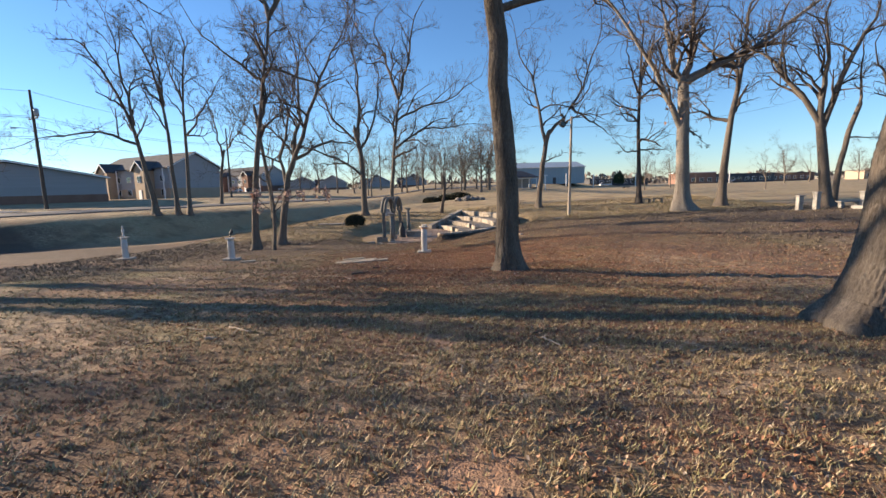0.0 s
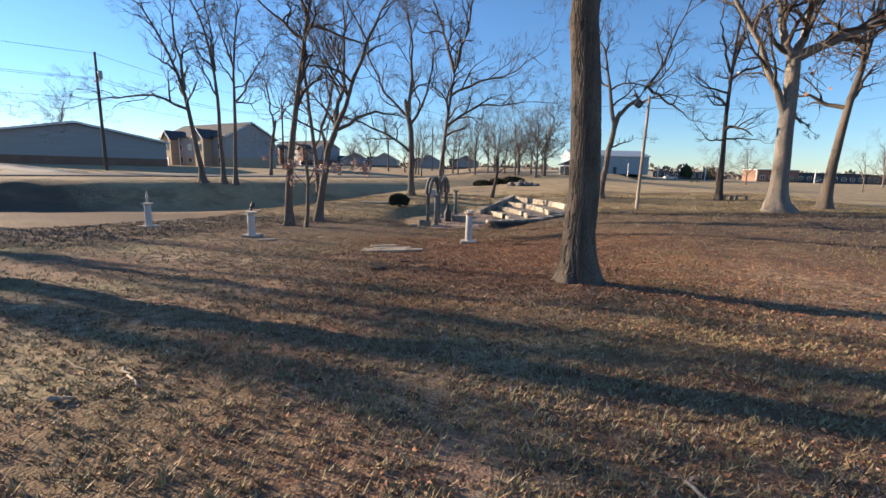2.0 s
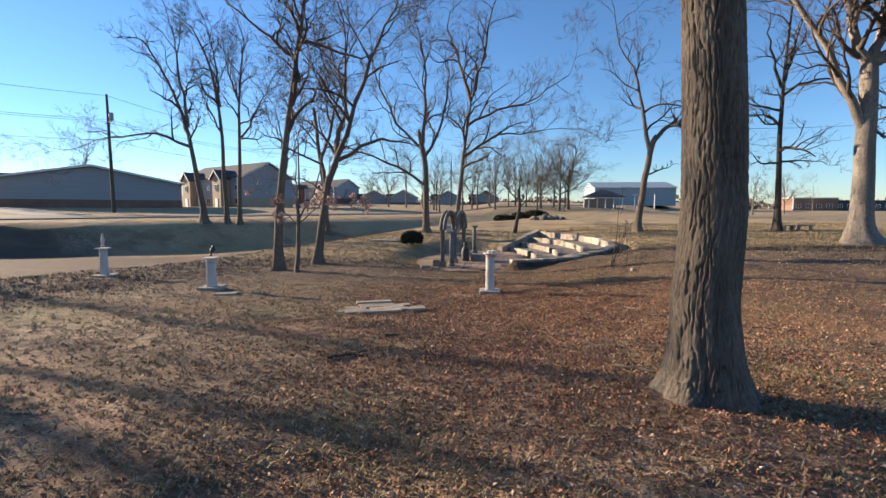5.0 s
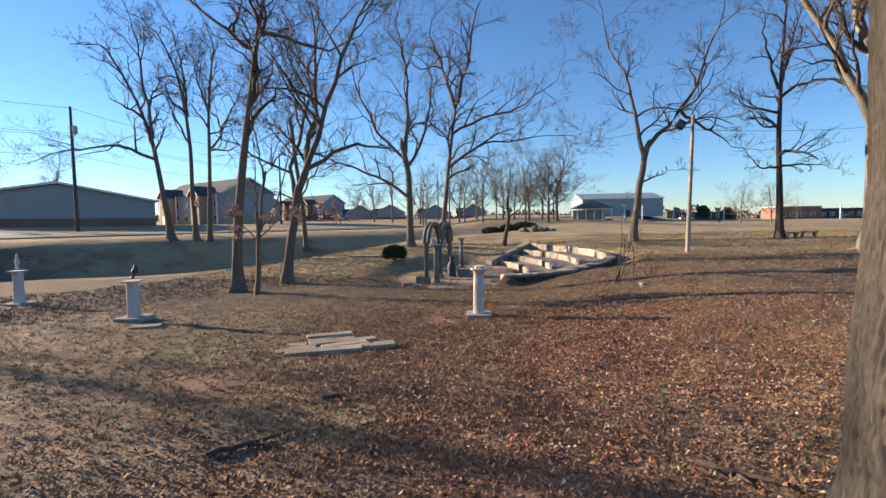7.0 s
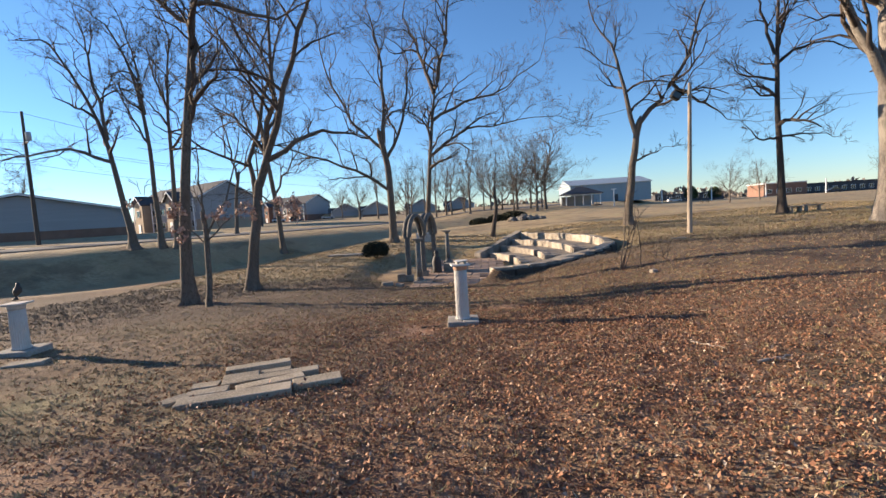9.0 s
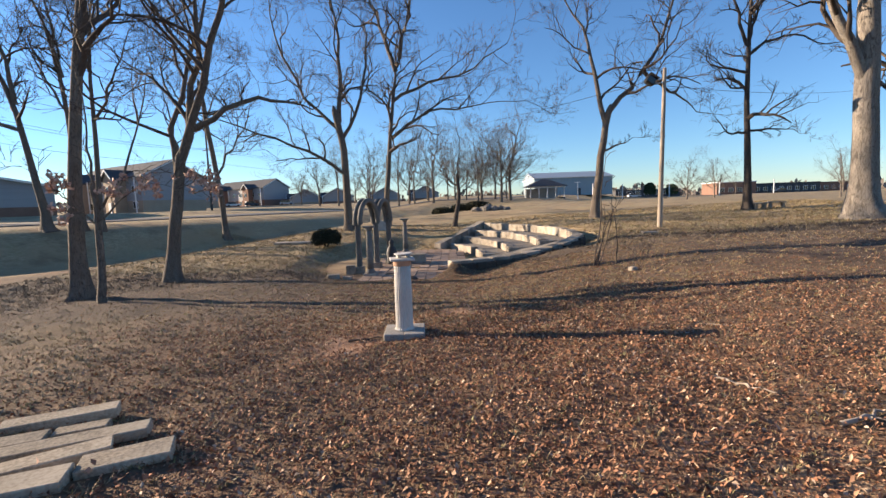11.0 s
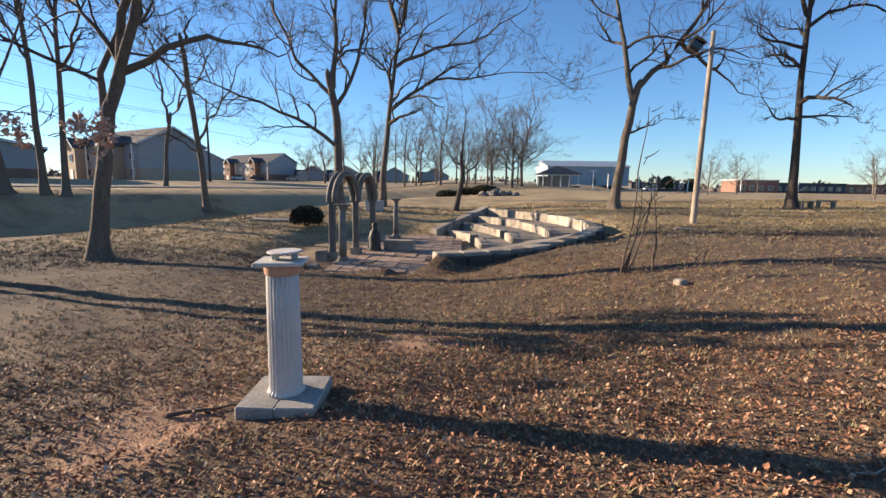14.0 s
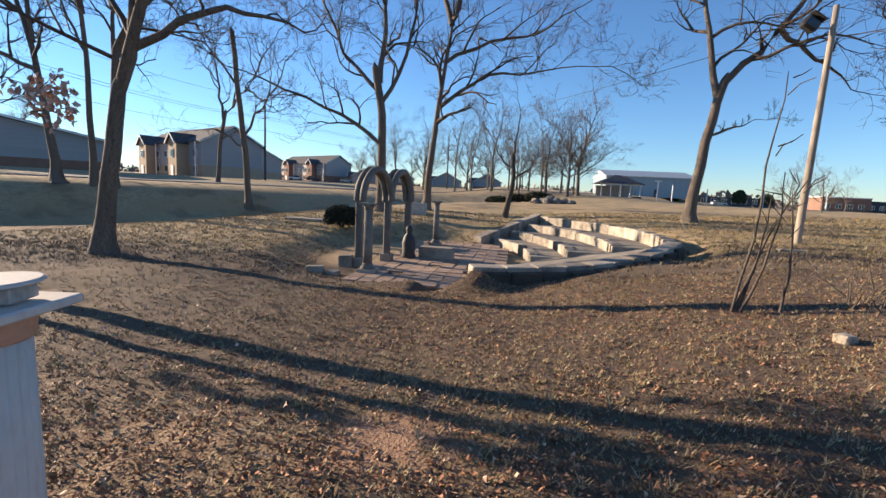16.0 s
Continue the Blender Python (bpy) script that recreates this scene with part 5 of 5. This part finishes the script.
    b = [bm.verts.new((x, y1, z)) for x, z in outline]
    n = len(a)
    for i in range(n):
        bm.faces.new((a[i], a[(i + 1) % n], b[(i + 1) % n], b[i]))
    bm.faces.new(list(reversed(a)))
    bm.faces.new(b)
    bmesh.ops.recalc_face_normals(bm, faces=bm.faces)
    return bm


def window(root, x, y, z, w, h, turn=0.0):
    """A framed pane on a wall whose outside faces -y before the turn."""
    m = Matrix.Translation((x, y, z)) @ Matrix.Rotation(turn, 4, "Z")
    wn_ = part("window", boxed(0, 0, 0, w, 0.1, h, 0.01), M_WHITE, root)
    wn_.matrix_basis = m
    p1 = part("pane", boxed(-w * 0.23, -0.055, 0.08, w * 0.4, 0.02, h - 0.16), M_GLASS, wn_)
    p2 = part("pane", boxed(w * 0.23, -0.055, 0.08, w * 0.4, 0.02, h - 0.16), M_GLASS, wn_)
    return wn_


def gable_house(x, y, turn, width, length, eaves, peak, label, brick, storeys=2, front_gables=2):
    """A gable end towards -y, eaves along y; the entrance side faces -x."""
    root = thing("apartment_house", Matrix.Translation(at(x, y, 0.3)) @ Matrix.Rotation(radians(turn), 4, "Z"), label, "house", "houses beyond the road")
    w = width / 2
    part("wall", poly_prism([(-w, 0.0), (w, 0.0), (w, eaves), (0, peak - 0.15), (-w, eaves)], 0, length), M_SIDING, root, "grey lap-sided walls")
    part("brick_base", poly_prism([(-w - 0.06, 0.0), (w + 0.06, 0.0), (w + 0.06, eaves * 0.36), (-w - 0.06, eaves * 0.36)], -0.08, length + 0.05), brick, root, "brick lower wall")
    k = (peak - eaves) / w
    for sx in (-1, 1):
        o = 0.5
        part("roof_slope", poly_prism([(0, peak), (sx * (w + o), eaves - k * o), (sx * (w + o), eaves - k * o + 0.22), (0, peak + 0.24)], -0.55, length + 0.5), M_SHINGLE, root, "dark shingle roof slope")
        part("fascia", poly_prism([(0, peak - 0.06), (sx * (w + o), eaves - k * o - 0.06), (sx * (w + o), eaves - k * o + 0.16), (0, peak + 0.16)], -0.62, -0.56), M_WHITE, root)
    for s in range(storeys):
        zz = 1.0 + 2.75 * s
        for j in range(int(length / 4)):
            window(root, -w - 0.07, 2.2 + 4 * j, zz, 1.5, 1.3, radians(-90))
            window(root, w + 0.07, 2.2 + 4 * j, zz, 1.5, 1.3, radians(90))
    for j in range(front_gables):
        yc = length * (j + 0.5) / front_gables
        g = poly_prism([(-1.7, 0), (1.7, 0), (1.7, eaves - 0.3), (0, eaves + 1.2), (-1.7, eaves - 0.3)], 0, 2.0)
        gb = part("porch_bay", g, brick, root, "gabled brick entrance bay")
        gb.matrix_basis = Matrix.Translation((-w - 2.0, yc, 0)) @ Matrix.Rotation(radians(-90), 4, "Z")
        for sx in (-1, 1):
            part("bay_roof", poly_prism([(0, eaves + 1.2), (sx * 2.1, eaves - 0.65), (sx * 2.1, eaves - 0.45), (0, eaves + 1.42)], -0.4, 4.0), M_SHINGLE, gb)
            part("bay_trim", poly_prism([(0, eaves + 1.15), (sx * 2.1, eaves - 0.7), (sx * 2.1, eaves - 0.45), (0, eaves + 1.4)], -0.5, -0.41), M_WHITE, gb)
        window(gb, 0, -0.06, 3.6 if storeys > 1 else 1.4, 1.2, 1.4)
        part("porch_door", boxed(0, -0.05, 0.05, 1.0, 0.1, 2.1, 0.01), M_WHITE, gb, "white entrance door")
    for sx in (-w - 0.6,):
        for j in range(4):
            part("porch_post", boxed(sx, 1.0 + j * (length - 2) / 3, 0, 0.18, 0.18, eaves - 0.2, 0.02), M_WHITE, root)
    return root


gable_house(-51.0, 95.5, 62, 11.4, 27.0, 6.6, 9.6, "two-storey grey apartment house with gabled brick front", M_BRICK_TAN)
gable_house(-61.5, 64.8, 46, 23.0, 22.0, 4.1, 6.4, "wide low grey apartment house with a brick base", M_BRICK_FAR, 1, 1)
gable_house(-64.5, 178.0, 58, 11.0, 32.0, 7.0, 10.0, "two-storey grey apartment house far along the road", M_BRICK_FAR)
gable_house(-78.0, 150.0, 34, 11.0, 20.0, 6.5, 9.4, "two-storey pale apartment house behind parked cars", M_BRICK_TAN)
for k, (x, y) in enumerate(((-52.0, 172.0), (-40.0, 170.0), (-24.0, 176.0), (-10.0, 182.0))):
    gable_house(x, y, 12 - 4 * k, 9.5, 12.0, 3.0, 5.6, "single-storey house with a dark gable roof beyond the field", M_BRICK_FAR if k % 2 else M_BRICK_TAN, 1, 1)

hall = thing("metal_building", Matrix.Translation((36.3, 157.0, float(land(36, 157)) - 0.15)), "long pale metal building with a low roof", "building")
part("wall", poly_prism([(-10, 0), (14.5, 0), (14.5, 5.6), (-10, 5.6)], 0, 22), M_BLUEWALL, hall, "pale ribbed metal wall")
part("roof", poly_prism([(-10.4, 5.6), (14.9, 5.6), (14.9, 5.75), (-10.4, 5.75)], -0.4, 22.4), M_WHITE, hall)
rf = bmesh.new()
q = [rf.verts.new(c) for c in ((-10.4, -0.5, 5.76), (14.9, -0.5, 5.76), (14.9, 11, 8.0), (-10.4, 11, 8.0), (-10.4, 22.5, 5.76), (14.9, 22.5, 5.76))]
rf.faces.new((q[0], q[1], q[2], q[3]))
rf.faces.new((q[3], q[2], q[5], q[4]))
rf.faces.new((q[0], q[3], q[4]))
rf.faces.new((q[1], q[5], q[2]))
part("roof_sheet", rf, M_ROOF_METAL, hall, "pale metal roof sheet")
for k in (-6, 4):
    part("door", boxed(k, -0.03, 0, 1.1, 0.08, 2.2, 0.01), M_SHINGLE, hall, "dark door")

pav = thing("pavilion", Matrix.Translation((19.6, 106.0, float(land(18.9, 106)) - 0.12)) @ Matrix.Scale(0.9, 4), "open pavilion with white posts and a dark hip roof", "pavilion")
part("floor_slab", boxed(0, 4, 0, 8.4, 8.4, 0.18, 0.02), M_CONCRETE, pav)
for ix in range(5):
    for iy in (0, 7.6):
        part("post", boxed(-3.8 + 1.9 * ix, 0.2 + iy, 0.15, 0.2, 0.2, 2.45, 0.02), M_WHITE, pav)
part("back_wall", boxed(0, 6.6, 0.15, 7.6, 0.2, 2.4), M_SIDING, pav)
part("beam", boxed(0, 0.2, 2.55, 8.2, 0.3, 0.3, 0.02), M_WHITE, pav)
hr = bmesh.new()
q = [hr.verts.new(c) for c in ((-4.6, -0.6, 2.85), (4.6, -0.6, 2.85), (4.6, 8.6, 2.85), (-4.6, 8.6, 2.85), (-0.6, 4, 4.75), (0.6, 4, 4.75))]
for f in ((0, 1, 5, 4), (1, 2, 5), (2, 3, 4, 5), (3, 0, 4), (3, 2, 1, 0)):
    hr.faces.new([q[i] for i in f])
part("hip_roof", hr, M_SHINGLE, pav, "dark shingle hip roof")


def flat_block(x, y, turn, sx, sy, h, mat, label):
    root = thing("brick_building", Matrix.Translation(at(x, y, 0.3)) @ Matrix.Rotation(radians(turn), 4, "Z"), label, "building", "low buildings beyond the field")
    part("wall", boxed(0, 0, 0, sx, sy, h + 0.3), mat, root)
    part("parapet", boxed(0, 0, h + 0.3, sx + 0.3, sy + 0.3, 0.3, 0.02), M_WHITE if sx < 16 else M_SHINGLE, root)
    for k in range(int(sx / 3.2)):
        window(root, -sx / 2 + 1.8 + 3.2 * k, -sy / 2 - 0.02, 1.2, 1.7, 1.5)
    return root


flat_block(108.0, 192.0, -4, 14, 12, 4.4, M_BRICK_FAR, "low brick building with a dark flat roof")
flat_block(131.0, 200.0, 2, 30, 10, 3.6, M_SHINGLE, "long low dark-walled building far off")
flat_block(160.0, 215.0, 0, 30, 12, 3.6, M_BRICK_FAR, "long low brick building on the horizon")
flat_block(196.0, 190.0, -12, 34, 12, 3.6, M_BRICK_TAN, "low tan building on the horizon")
flat_block(74.0, 190.0, 0, 24, 10, 2.6, M_SHINGLE, "low dark shed beyond the field")


def car(x, y, turn, paint, label):
    root = thing("car", Matrix.Translation(at(x, y)) @ Matrix.Rotation(radians(turn), 4, "Z"), label, "car", "parked cars")
    part("body", poly_prism([(-2.2, 0.35), (2.2, 0.35), (2.25, 0.75), (1.3, 0.95), (-2.2, 1.0)], -0.88, 0.88), paint, root)
    part("cabin", poly_prism([(-1.9, 0.98), (1.1, 0.94), (0.5, 1.48), (-1.5, 1.5)], -0.78, 0.78), M_GLASS, root, "dark glazed cabin")
    part("roof", poly_prism([(-1.52, 1.5), (0.5, 1.48), (0.4, 1.54), (-1.4, 1.56)], -0.76, 0.76), paint, root)
    for wx in (-1.4, 1.4):
        for wy in (-0.8, 0.8):
            wh = part("wheel", lathe([(0.33, -0.1), (0.34, 0), (0.33, 0.1)], 16), M_BLACK, root, "black tyre")
            wh.matrix_basis = Matrix.Translation((wx, wy, 0.34)) @ Matrix.Rotation(radians(90), 4, "X")
    return root


for k, (x, y, tn) in enumerate(((-71, 158, 20), (-66, 160, 24), (-57, 167, 15), (66, 178, 0), (118, 178, 180))):
    car(x, y, tn, M_CAR[k % 3], "%s car parked in the distance" % ("white", "dark", "silver")[k % 3])


# ---- far bare trees and woods ----
FAR_STEMS = (
    [[(0, 0), (0.1, 2.2), (0.1, 4)], [(0.1, 3), (-1.4, 5.5), (-2.2, 8.5)], [(0.1, 3.4), (1.4, 6), (2.4, 9)], [(0.1, 4), (0, 7), (0.2, 10.5)], [(0.1, 2.6), (1.9, 4.2), (3.6, 6)], [(0.1, 2.5), (-1.8, 4), (-3.4, 6)]],
    [[(0, 0), (-0.1, 3.4), (0.1, 6)], [(0, 4.4), (-1.2, 7), (-1.6, 10)], [(0.1, 6), (0.8, 8.5), (0.9, 11.5)], [(0, 3.8), (1.5, 5.6), (2.6, 8)]],
    [[(0, 0), (0.2, 1.6), (0.1, 2.8)], [(0.1, 2.6), (-1.6, 4), (-2.8, 5.4)], [(0.1, 2.8), (0.3, 5), (0.2, 7)], [(0.1, 2.2), (1.7, 3.8), (3, 5)], [(0.1, 2.5), (-0.8, 5), (-1.2, 6.6)]],
)
FAR_STEMS = [[[(a * 1.15, b * 1.08) for a, b in stem] for stem in st] for st in FAR_STEMS]
protos = []
for k, st in enumerate(FAR_STEMS):
    fx, fy = ((8.6, 92.0), (-3.0, 88.0), (1.0, 84.0))[k]
    protos.append(tree("tree", fx, fy, st, (0.3, 0.22, 0.2)[k], ("broad bare tree in a far grove", "slender bare tree in a far grove", "low spreading bare tree in a far grove")[k], 300 + k, M_BARK, 3, density=12, twig=M_TWIG_FAR, sides=10, flare=0.4))
rg = random.Random(5)
PLACES = [(10.7, 96, 0, 1.1), (8.4, 101, 2, 1.15), (4.6, 92, 1, 0.8), (-3.4, 97, 2, 0.95), (-8.6, 104, 0, 0.85), (-15.2, 97, 1, 0.9), (0.8, 112, 0, 0.9), (5.5, 96, 0, 0.85), (-6.5, 92, 1, 0.9), (-10, 98, 1, 0.85), (-13.5, 90, 2, 1.0), (2.8, 100, 2, 1.1), (-0.8, 104, 1, 0.9), (-17, 104, 0, 0.75), (-5, 110, 0, 0.7), (11.5, 108, 1, 0.8), (7, 118, 0, 0.8), (-21, 112, 2, 1.1), (-34, 128, 0, 0.9), (-27, 120, 1, 1.0), (54, 118, 0, 0.72), (66, 128, 0, 0.8), (70, 96, 2, 0.9), (108, 140, 0, 0.9), (124, 150, 2, 1.1), (150, 160, 0, 0.9), (-82, 60, 0, 1.0), (-90, 90, 1, 1.1), (-6, 124, 2, 1.1), (2, 130, 1, 1.0), (-46, 150, 0, 0.8), (96, 168, 2, 0.9), (14, 122, 2, 1.0)]
for x, y, k, s in PLACES:
    copy_thing(protos[k], Matrix.Translation(at(x, y, 0.25)) @ Matrix.Rotation(rg.uniform(0, 6.3), 4, "Z") @ Matrix.Scale(s * rg.uniform(0.9, 1.1), 4))
vs, fs = [], []
rg = random.Random(8)
for k in range(9000):
    a = radians(rg.uniform(-80, 80))
    d = rg.uniform(330, 620)
    x, y = d * math.sin(a), d * math.cos(a)
    hgt = (5 + 4 * noise.noise(Vector((a * 9, 0, 0))) + 2.5 * noise.noise(Vector((a * 40, 3, 0)))) * rg.uniform(0.3, 1.25)
    leaf_card(rg, (x, y, float(land(x, y)) + rg.random() * max(hgt, 1.0)), rg.uniform(2.0, 4.0), vs, fs)
wd = mesh_from("far_woods", np.array(vs), np.array(fs), False)
wd.materials.append(M_WOODS)
tagged(new("far_woods", wd), "hazy belt of bare woods on the horizon", "woods", kind="stuff")


# ---- litter on the lawn ----
def scatter(rng, n):
    """Places on the lawn, thickest along the walk."""
    t = rng.random(n)
    x = np.where(t < 0.72, rng.normal(0.8, 3.6, n), rng.uniform(-14, 13, n))
    y = np.where(t < 0.72, rng.uniform(0.8, 30, n), rng.uniform(0.8, 36, n))
    keep = (hollow(x, y) < 0.02) & (np.hypot(x + 2.4, (y - 36.5) * 0.7) > 4.2) & (np.hypot(x - 1.785, y - 11.5) > 0.5) & (np.hypot(x + 0.81, y - 20.42) > 0.42)
    for sx, sy, sr in BARE_SPOTS:
        keep &= np.hypot(x - sx, (y - sy) * 1.3) > sr * rng.uniform(0.0, 1.3, n)
    return x[keep], y[keep]


def litter_zone(x, y):
    """1 where the leaves lie thick, beyond the first oak."""
    return smoothstep(7, 11.5, y) * smoothstep(-7, -1.5, x) * (1 - 0.8 * smoothstep(20, 23.5, y))


def flat_leaves(seed, n, lo, hi, tilt, lift):
    rng = np.random.default_rng(seed)
    x, y = scatter(rng, n)
    clump = np.sin(x * 2.9 + np.sin(y * 1.9) * 2) * np.sin(y * 2.3 + np.sin(x * 1.7) * 2)
    drift = 0.2 * (1 - 0.45 * smoothstep(21, 24, y)) + 0.7 * litter_zone(x, y)
    keep = rng.random(len(x)) < np.clip(drift + 0.25 * clump * (1 - 0.6 * smoothstep(21, 24, y)), 0.05, 1)
    x, y = x[keep], y[keep]
    m = len(x)
    size = rng.uniform(lo, hi, m)
    a = rng.uniform(0, 2 * np.pi, m)
    tx, ty = rng.normal(0, tilt, m), rng.normal(0, tilt, m)
    z = land(x, y) + lift + rng.uniform(0, 0.016, m) * litter_zone(x, y) + 0.5 * size * (np.abs(tx) + np.abs(ty)) * 0.6
    curl = rng.uniform(-0.15, 0.65, m)
    shape = np.array([(-0.55, 0.0, 0), (-0.1, -0.34, 1), (0.6, 0.0, 0), (-0.05, 0.36, 1)])
    v = np.zeros((m, 4, 3))
    for k, (u, w, c) in enumerate(shape):
        px = size * (u * np.cos(a) - w * np.sin(a) * rng.uniform(0.6, 1.2, m))
        py = size * (u * np.sin(a) + w * np.cos(a) * rng.uniform(0.6, 1.2, m))
        v[:, k] = np.stack([x + px, y + py, z + px * tx + py * ty + c * curl * size], -1)
    f = np.arange(m * 4).reshape(m, 4)
    tri = np.concatenate([f[:, [0, 1, 2]], f[:, [0, 2, 3]]])
    return mesh_from("leaf_litter", v.reshape(-1, 3), tri, False)


lm = flat_leaves(3, 430000, 0.012, 0.038, 0.5, 0.005)
lm.materials.append(M_LEAF)
tagged(new("leaf_litter", lm), "scattered dry brown oak leaves on the lawn", "leaves", kind="stuff")


def blades(seed, tufts, each):
    """Small tufts of bent blades."""
    rng = np.random.default_rng(seed)
    cx, cy = scatter(rng, tufts)
    bare = rng.random(len(cx)) < np.maximum(0.8 * litter_zone(cx, cy), 0.6 * (cy > 21.5))
    cx, cy = cx[~bare], cy[~bare]
    x = np.repeat(cx, each) + rng.normal(0, 0.017, len(cx) * each)
    y = np.repeat(cy, each) + rng.normal(0, 0.017, len(cx) * each)
    m = len(x)
    a = rng.uniform(0, 2 * np.pi, m)
    h = np.repeat(rng.uniform(0.015, 0.055, len(cx)), each) * rng.uniform(0.6, 1.3, m)
    w = rng.uniform(0.0035, 0.0085, m)
    bend = rng.uniform(0.3, 1.6, m) * h
    z = land(x, y) - 0.006
    ca, sa = np.cos(a), np.sin(a)
    v = np.zeros((m, 3, 3))
    v[:, 0] = np.stack([x - w * sa, y + w * ca, z], -1)
    v[:, 1] = np.stack([x + w * sa, y - w * ca, z], -1)
    v[:, 2] = np.stack([x + bend * ca, y + bend * sa, z + h], -1)
    return mesh_from("grass", v.reshape(-1, 3), np.arange(m * 3).reshape(m, 3), False)


gm = blades(6, 90000, 9)
gm.materials.append(M_BLADE)


def rough_tufts(seed, tufts, each, y0, y1):
    """Coarser tufts over the middle distance."""
    rng = np.random.default_rng(seed)
    cx, cy = rng.uniform(-18, 28, tufts), rng.uniform(y0, y1, tufts)
    keep = (hollow(cx, cy) < 0.02) & (np.hypot(cx + 2.4, (cy - 36.5) * 0.7) > 3.9)
    keep &= (rng.random(tufts) < np.where((cy > 21) & (cx > -5), 0.4, 0.7)) | (cy > 31) | (cx < -10)
    cx, cy = cx[keep], cy[keep]
    m = len(cx) * each
    x, y = np.repeat(cx, each) + rng.normal(0, 0.05, m), np.repeat(cy, each) + rng.normal(0, 0.05, m)
    a, h, w = rng.uniform(0, 2 * np.pi, m), rng.uniform(0.04, 0.11, m), rng.uniform(0.008, 0.02, m)
    close = smoothstep(27, 31, y) + smoothstep(9, 13, np.abs(x))
    h, w = h * np.clip(0.4 + 0.6 * close, 0.4, 1), w * np.clip(0.35 + 0.65 * close, 0.35, 1)
    z, bend = land(x, y) - 0.008, rng.uniform(0.4, 1.6, m) * h
    v = np.zeros((m, 3, 3))
    v[:, 0] = np.stack([x - w * np.sin(a), y + w * np.cos(a), z], -1)
    v[:, 1] = np.stack([x + w * np.sin(a), y - w * np.cos(a), z], -1)
    v[:, 2] = np.stack([x + bend * np.cos(a), y + bend * np.sin(a), z + h], -1)
    return mesh_from("grass", v.reshape(-1, 3), np.arange(m * 3).reshape(m, 3), False)


for seed, tufts, y0, y1, mat, label in ((16, 28000, 13, 33, M_THATCH, "weathered brown grass tufts around the stone seating"), (17, 24000, 33, 50, M_BLADE, "coarse dry grass tufts across the field")):
    tm = rough_tufts(seed, tufts, 5, y0, y1)
    tm.materials.append(mat)
    tagged(new("grass", tm), label, "grass", kind="stuff")
tagged(new("grass", gm), "short dry winter grass", "grass", kind="stuff")
vs = []
rg = random.Random(15)
for k in range(26):
    x, y, a, ln = rg.uniform(-4, 6), rg.uniform(2.5, 24), rg.uniform(0, 3.1), rg.uniform(0.15, 0.5)
    pts = [list(at(x + ln * u * math.cos(a) + rg.gauss(0, 0.012), y + ln * u * math.sin(a) + rg.gauss(0, 0.012)) + Vector((0, 0, 0.015))) for u in (0, 0.33, 0.66, 1)]
    me = mesh_from("fallen_twig", *tube_arrays(pts, [0.009, 0.008, 0.006, 0.003], 5))
    me.materials.append(M_TWIG if k % 2 else M_POLE)
    tagged(new("fallen_twig", me), "thin fallen twig lying on the lawn", "twig", "fallen twigs")


def stick(x, y, x2, y2, r, mat, label, seed):
    """A fallen stick with a side spur, lying along the turf."""
    rg = random.Random(seed)
    run = [Vector((x + (x2 - x) * u + rg.gauss(0, 0.015), y + (y2 - y) * u + rg.gauss(0, 0.015), 0)) for u in np.linspace(0, 1, 7)]
    spur = [run[3] + (run[6] - run[3]).cross(Vector((0, 0, 1))) * (0.5 * u) + (run[6] - run[3]) * (0.45 * u) for u in (0, 0.5, 1)]
    tubes = []
    for pts, w in ((run, r), (spur, r * 0.6)):
        n = len(pts)
        tubes.append((np.array([list(at(p.x, p.y) + Vector((0, 0, w * 0.8 + 0.012 * (k % 2)))) for k, p in enumerate(pts)]), [w * (1 - 0.55 * k / (n - 1)) for k in range(n)], 6))
    me = tubes_mesh("fallen_stick", tubes)
    me.materials.append(mat)
    return tagged(new("fallen_stick", me), label, "stick", "fallen sticks")


for k, (x, y, x2, y2, r) in enumerate(((2.55, 17.8, 2.75, 17.3, 0.016), (2.85, 16.75, 3.3, 16.92, 0.02), (1.24, 5.4, 1.4, 5.0, 0.014), (-3.08, 6.25, -2.62, 5.93, 0.014), (-3.1, 5.6, -2.98, 5.66, 0.024))):
    stick(x, y, x2, y2, r, M_POLE, "bleached fallen stick lying on the lawn", 400 + k)
for k, (x, y, x2, y2, r) in enumerate(((-2.55, 12.4, -2.1, 12.85, 0.03), (-1.55, 20.1, -1.12, 20.33, 0.018), (-2.15, 13.8, -1.9, 13.9, 0.03), (1.2, 12.6, 1.6, 12.3, 0.03), (4.4, 15.9, 5.0, 15.6, 0.016))):
    stick(x, y, x2, y2, r, M_TWIG, "dark fallen branch lying in the leaf litter", 420 + k)
rng = np.random.default_rng(44)
vs, fs = [], []
rg = random.Random(45)
# glints on the leaf litter, put in as leaves of a paler colour
for cx, cy, spread, count in ((-4.2, 24.6, 1.0, 120), (-2.5, 22.9, 0.7, 60), (-2.4, 15.5, 0.8, 90), (-5.5, 14.5, 2.2, 60)):
    for px, py in zip(rng.normal(cx, spread, count), rng.normal(cy, spread * 0.7, count)):
        leaf_card(rg, at(px, py), 0.042, vs, fs)
pm = mesh_from("glinting_leaf_litter", np.array(vs), np.array(fs), False)
pm.materials.append(M_LEAF_PALE)
tagged(new("glinting_leaf_litter", pm), "curled dead leaves made pale for the sun they catch", "leaves", kind="stuff")
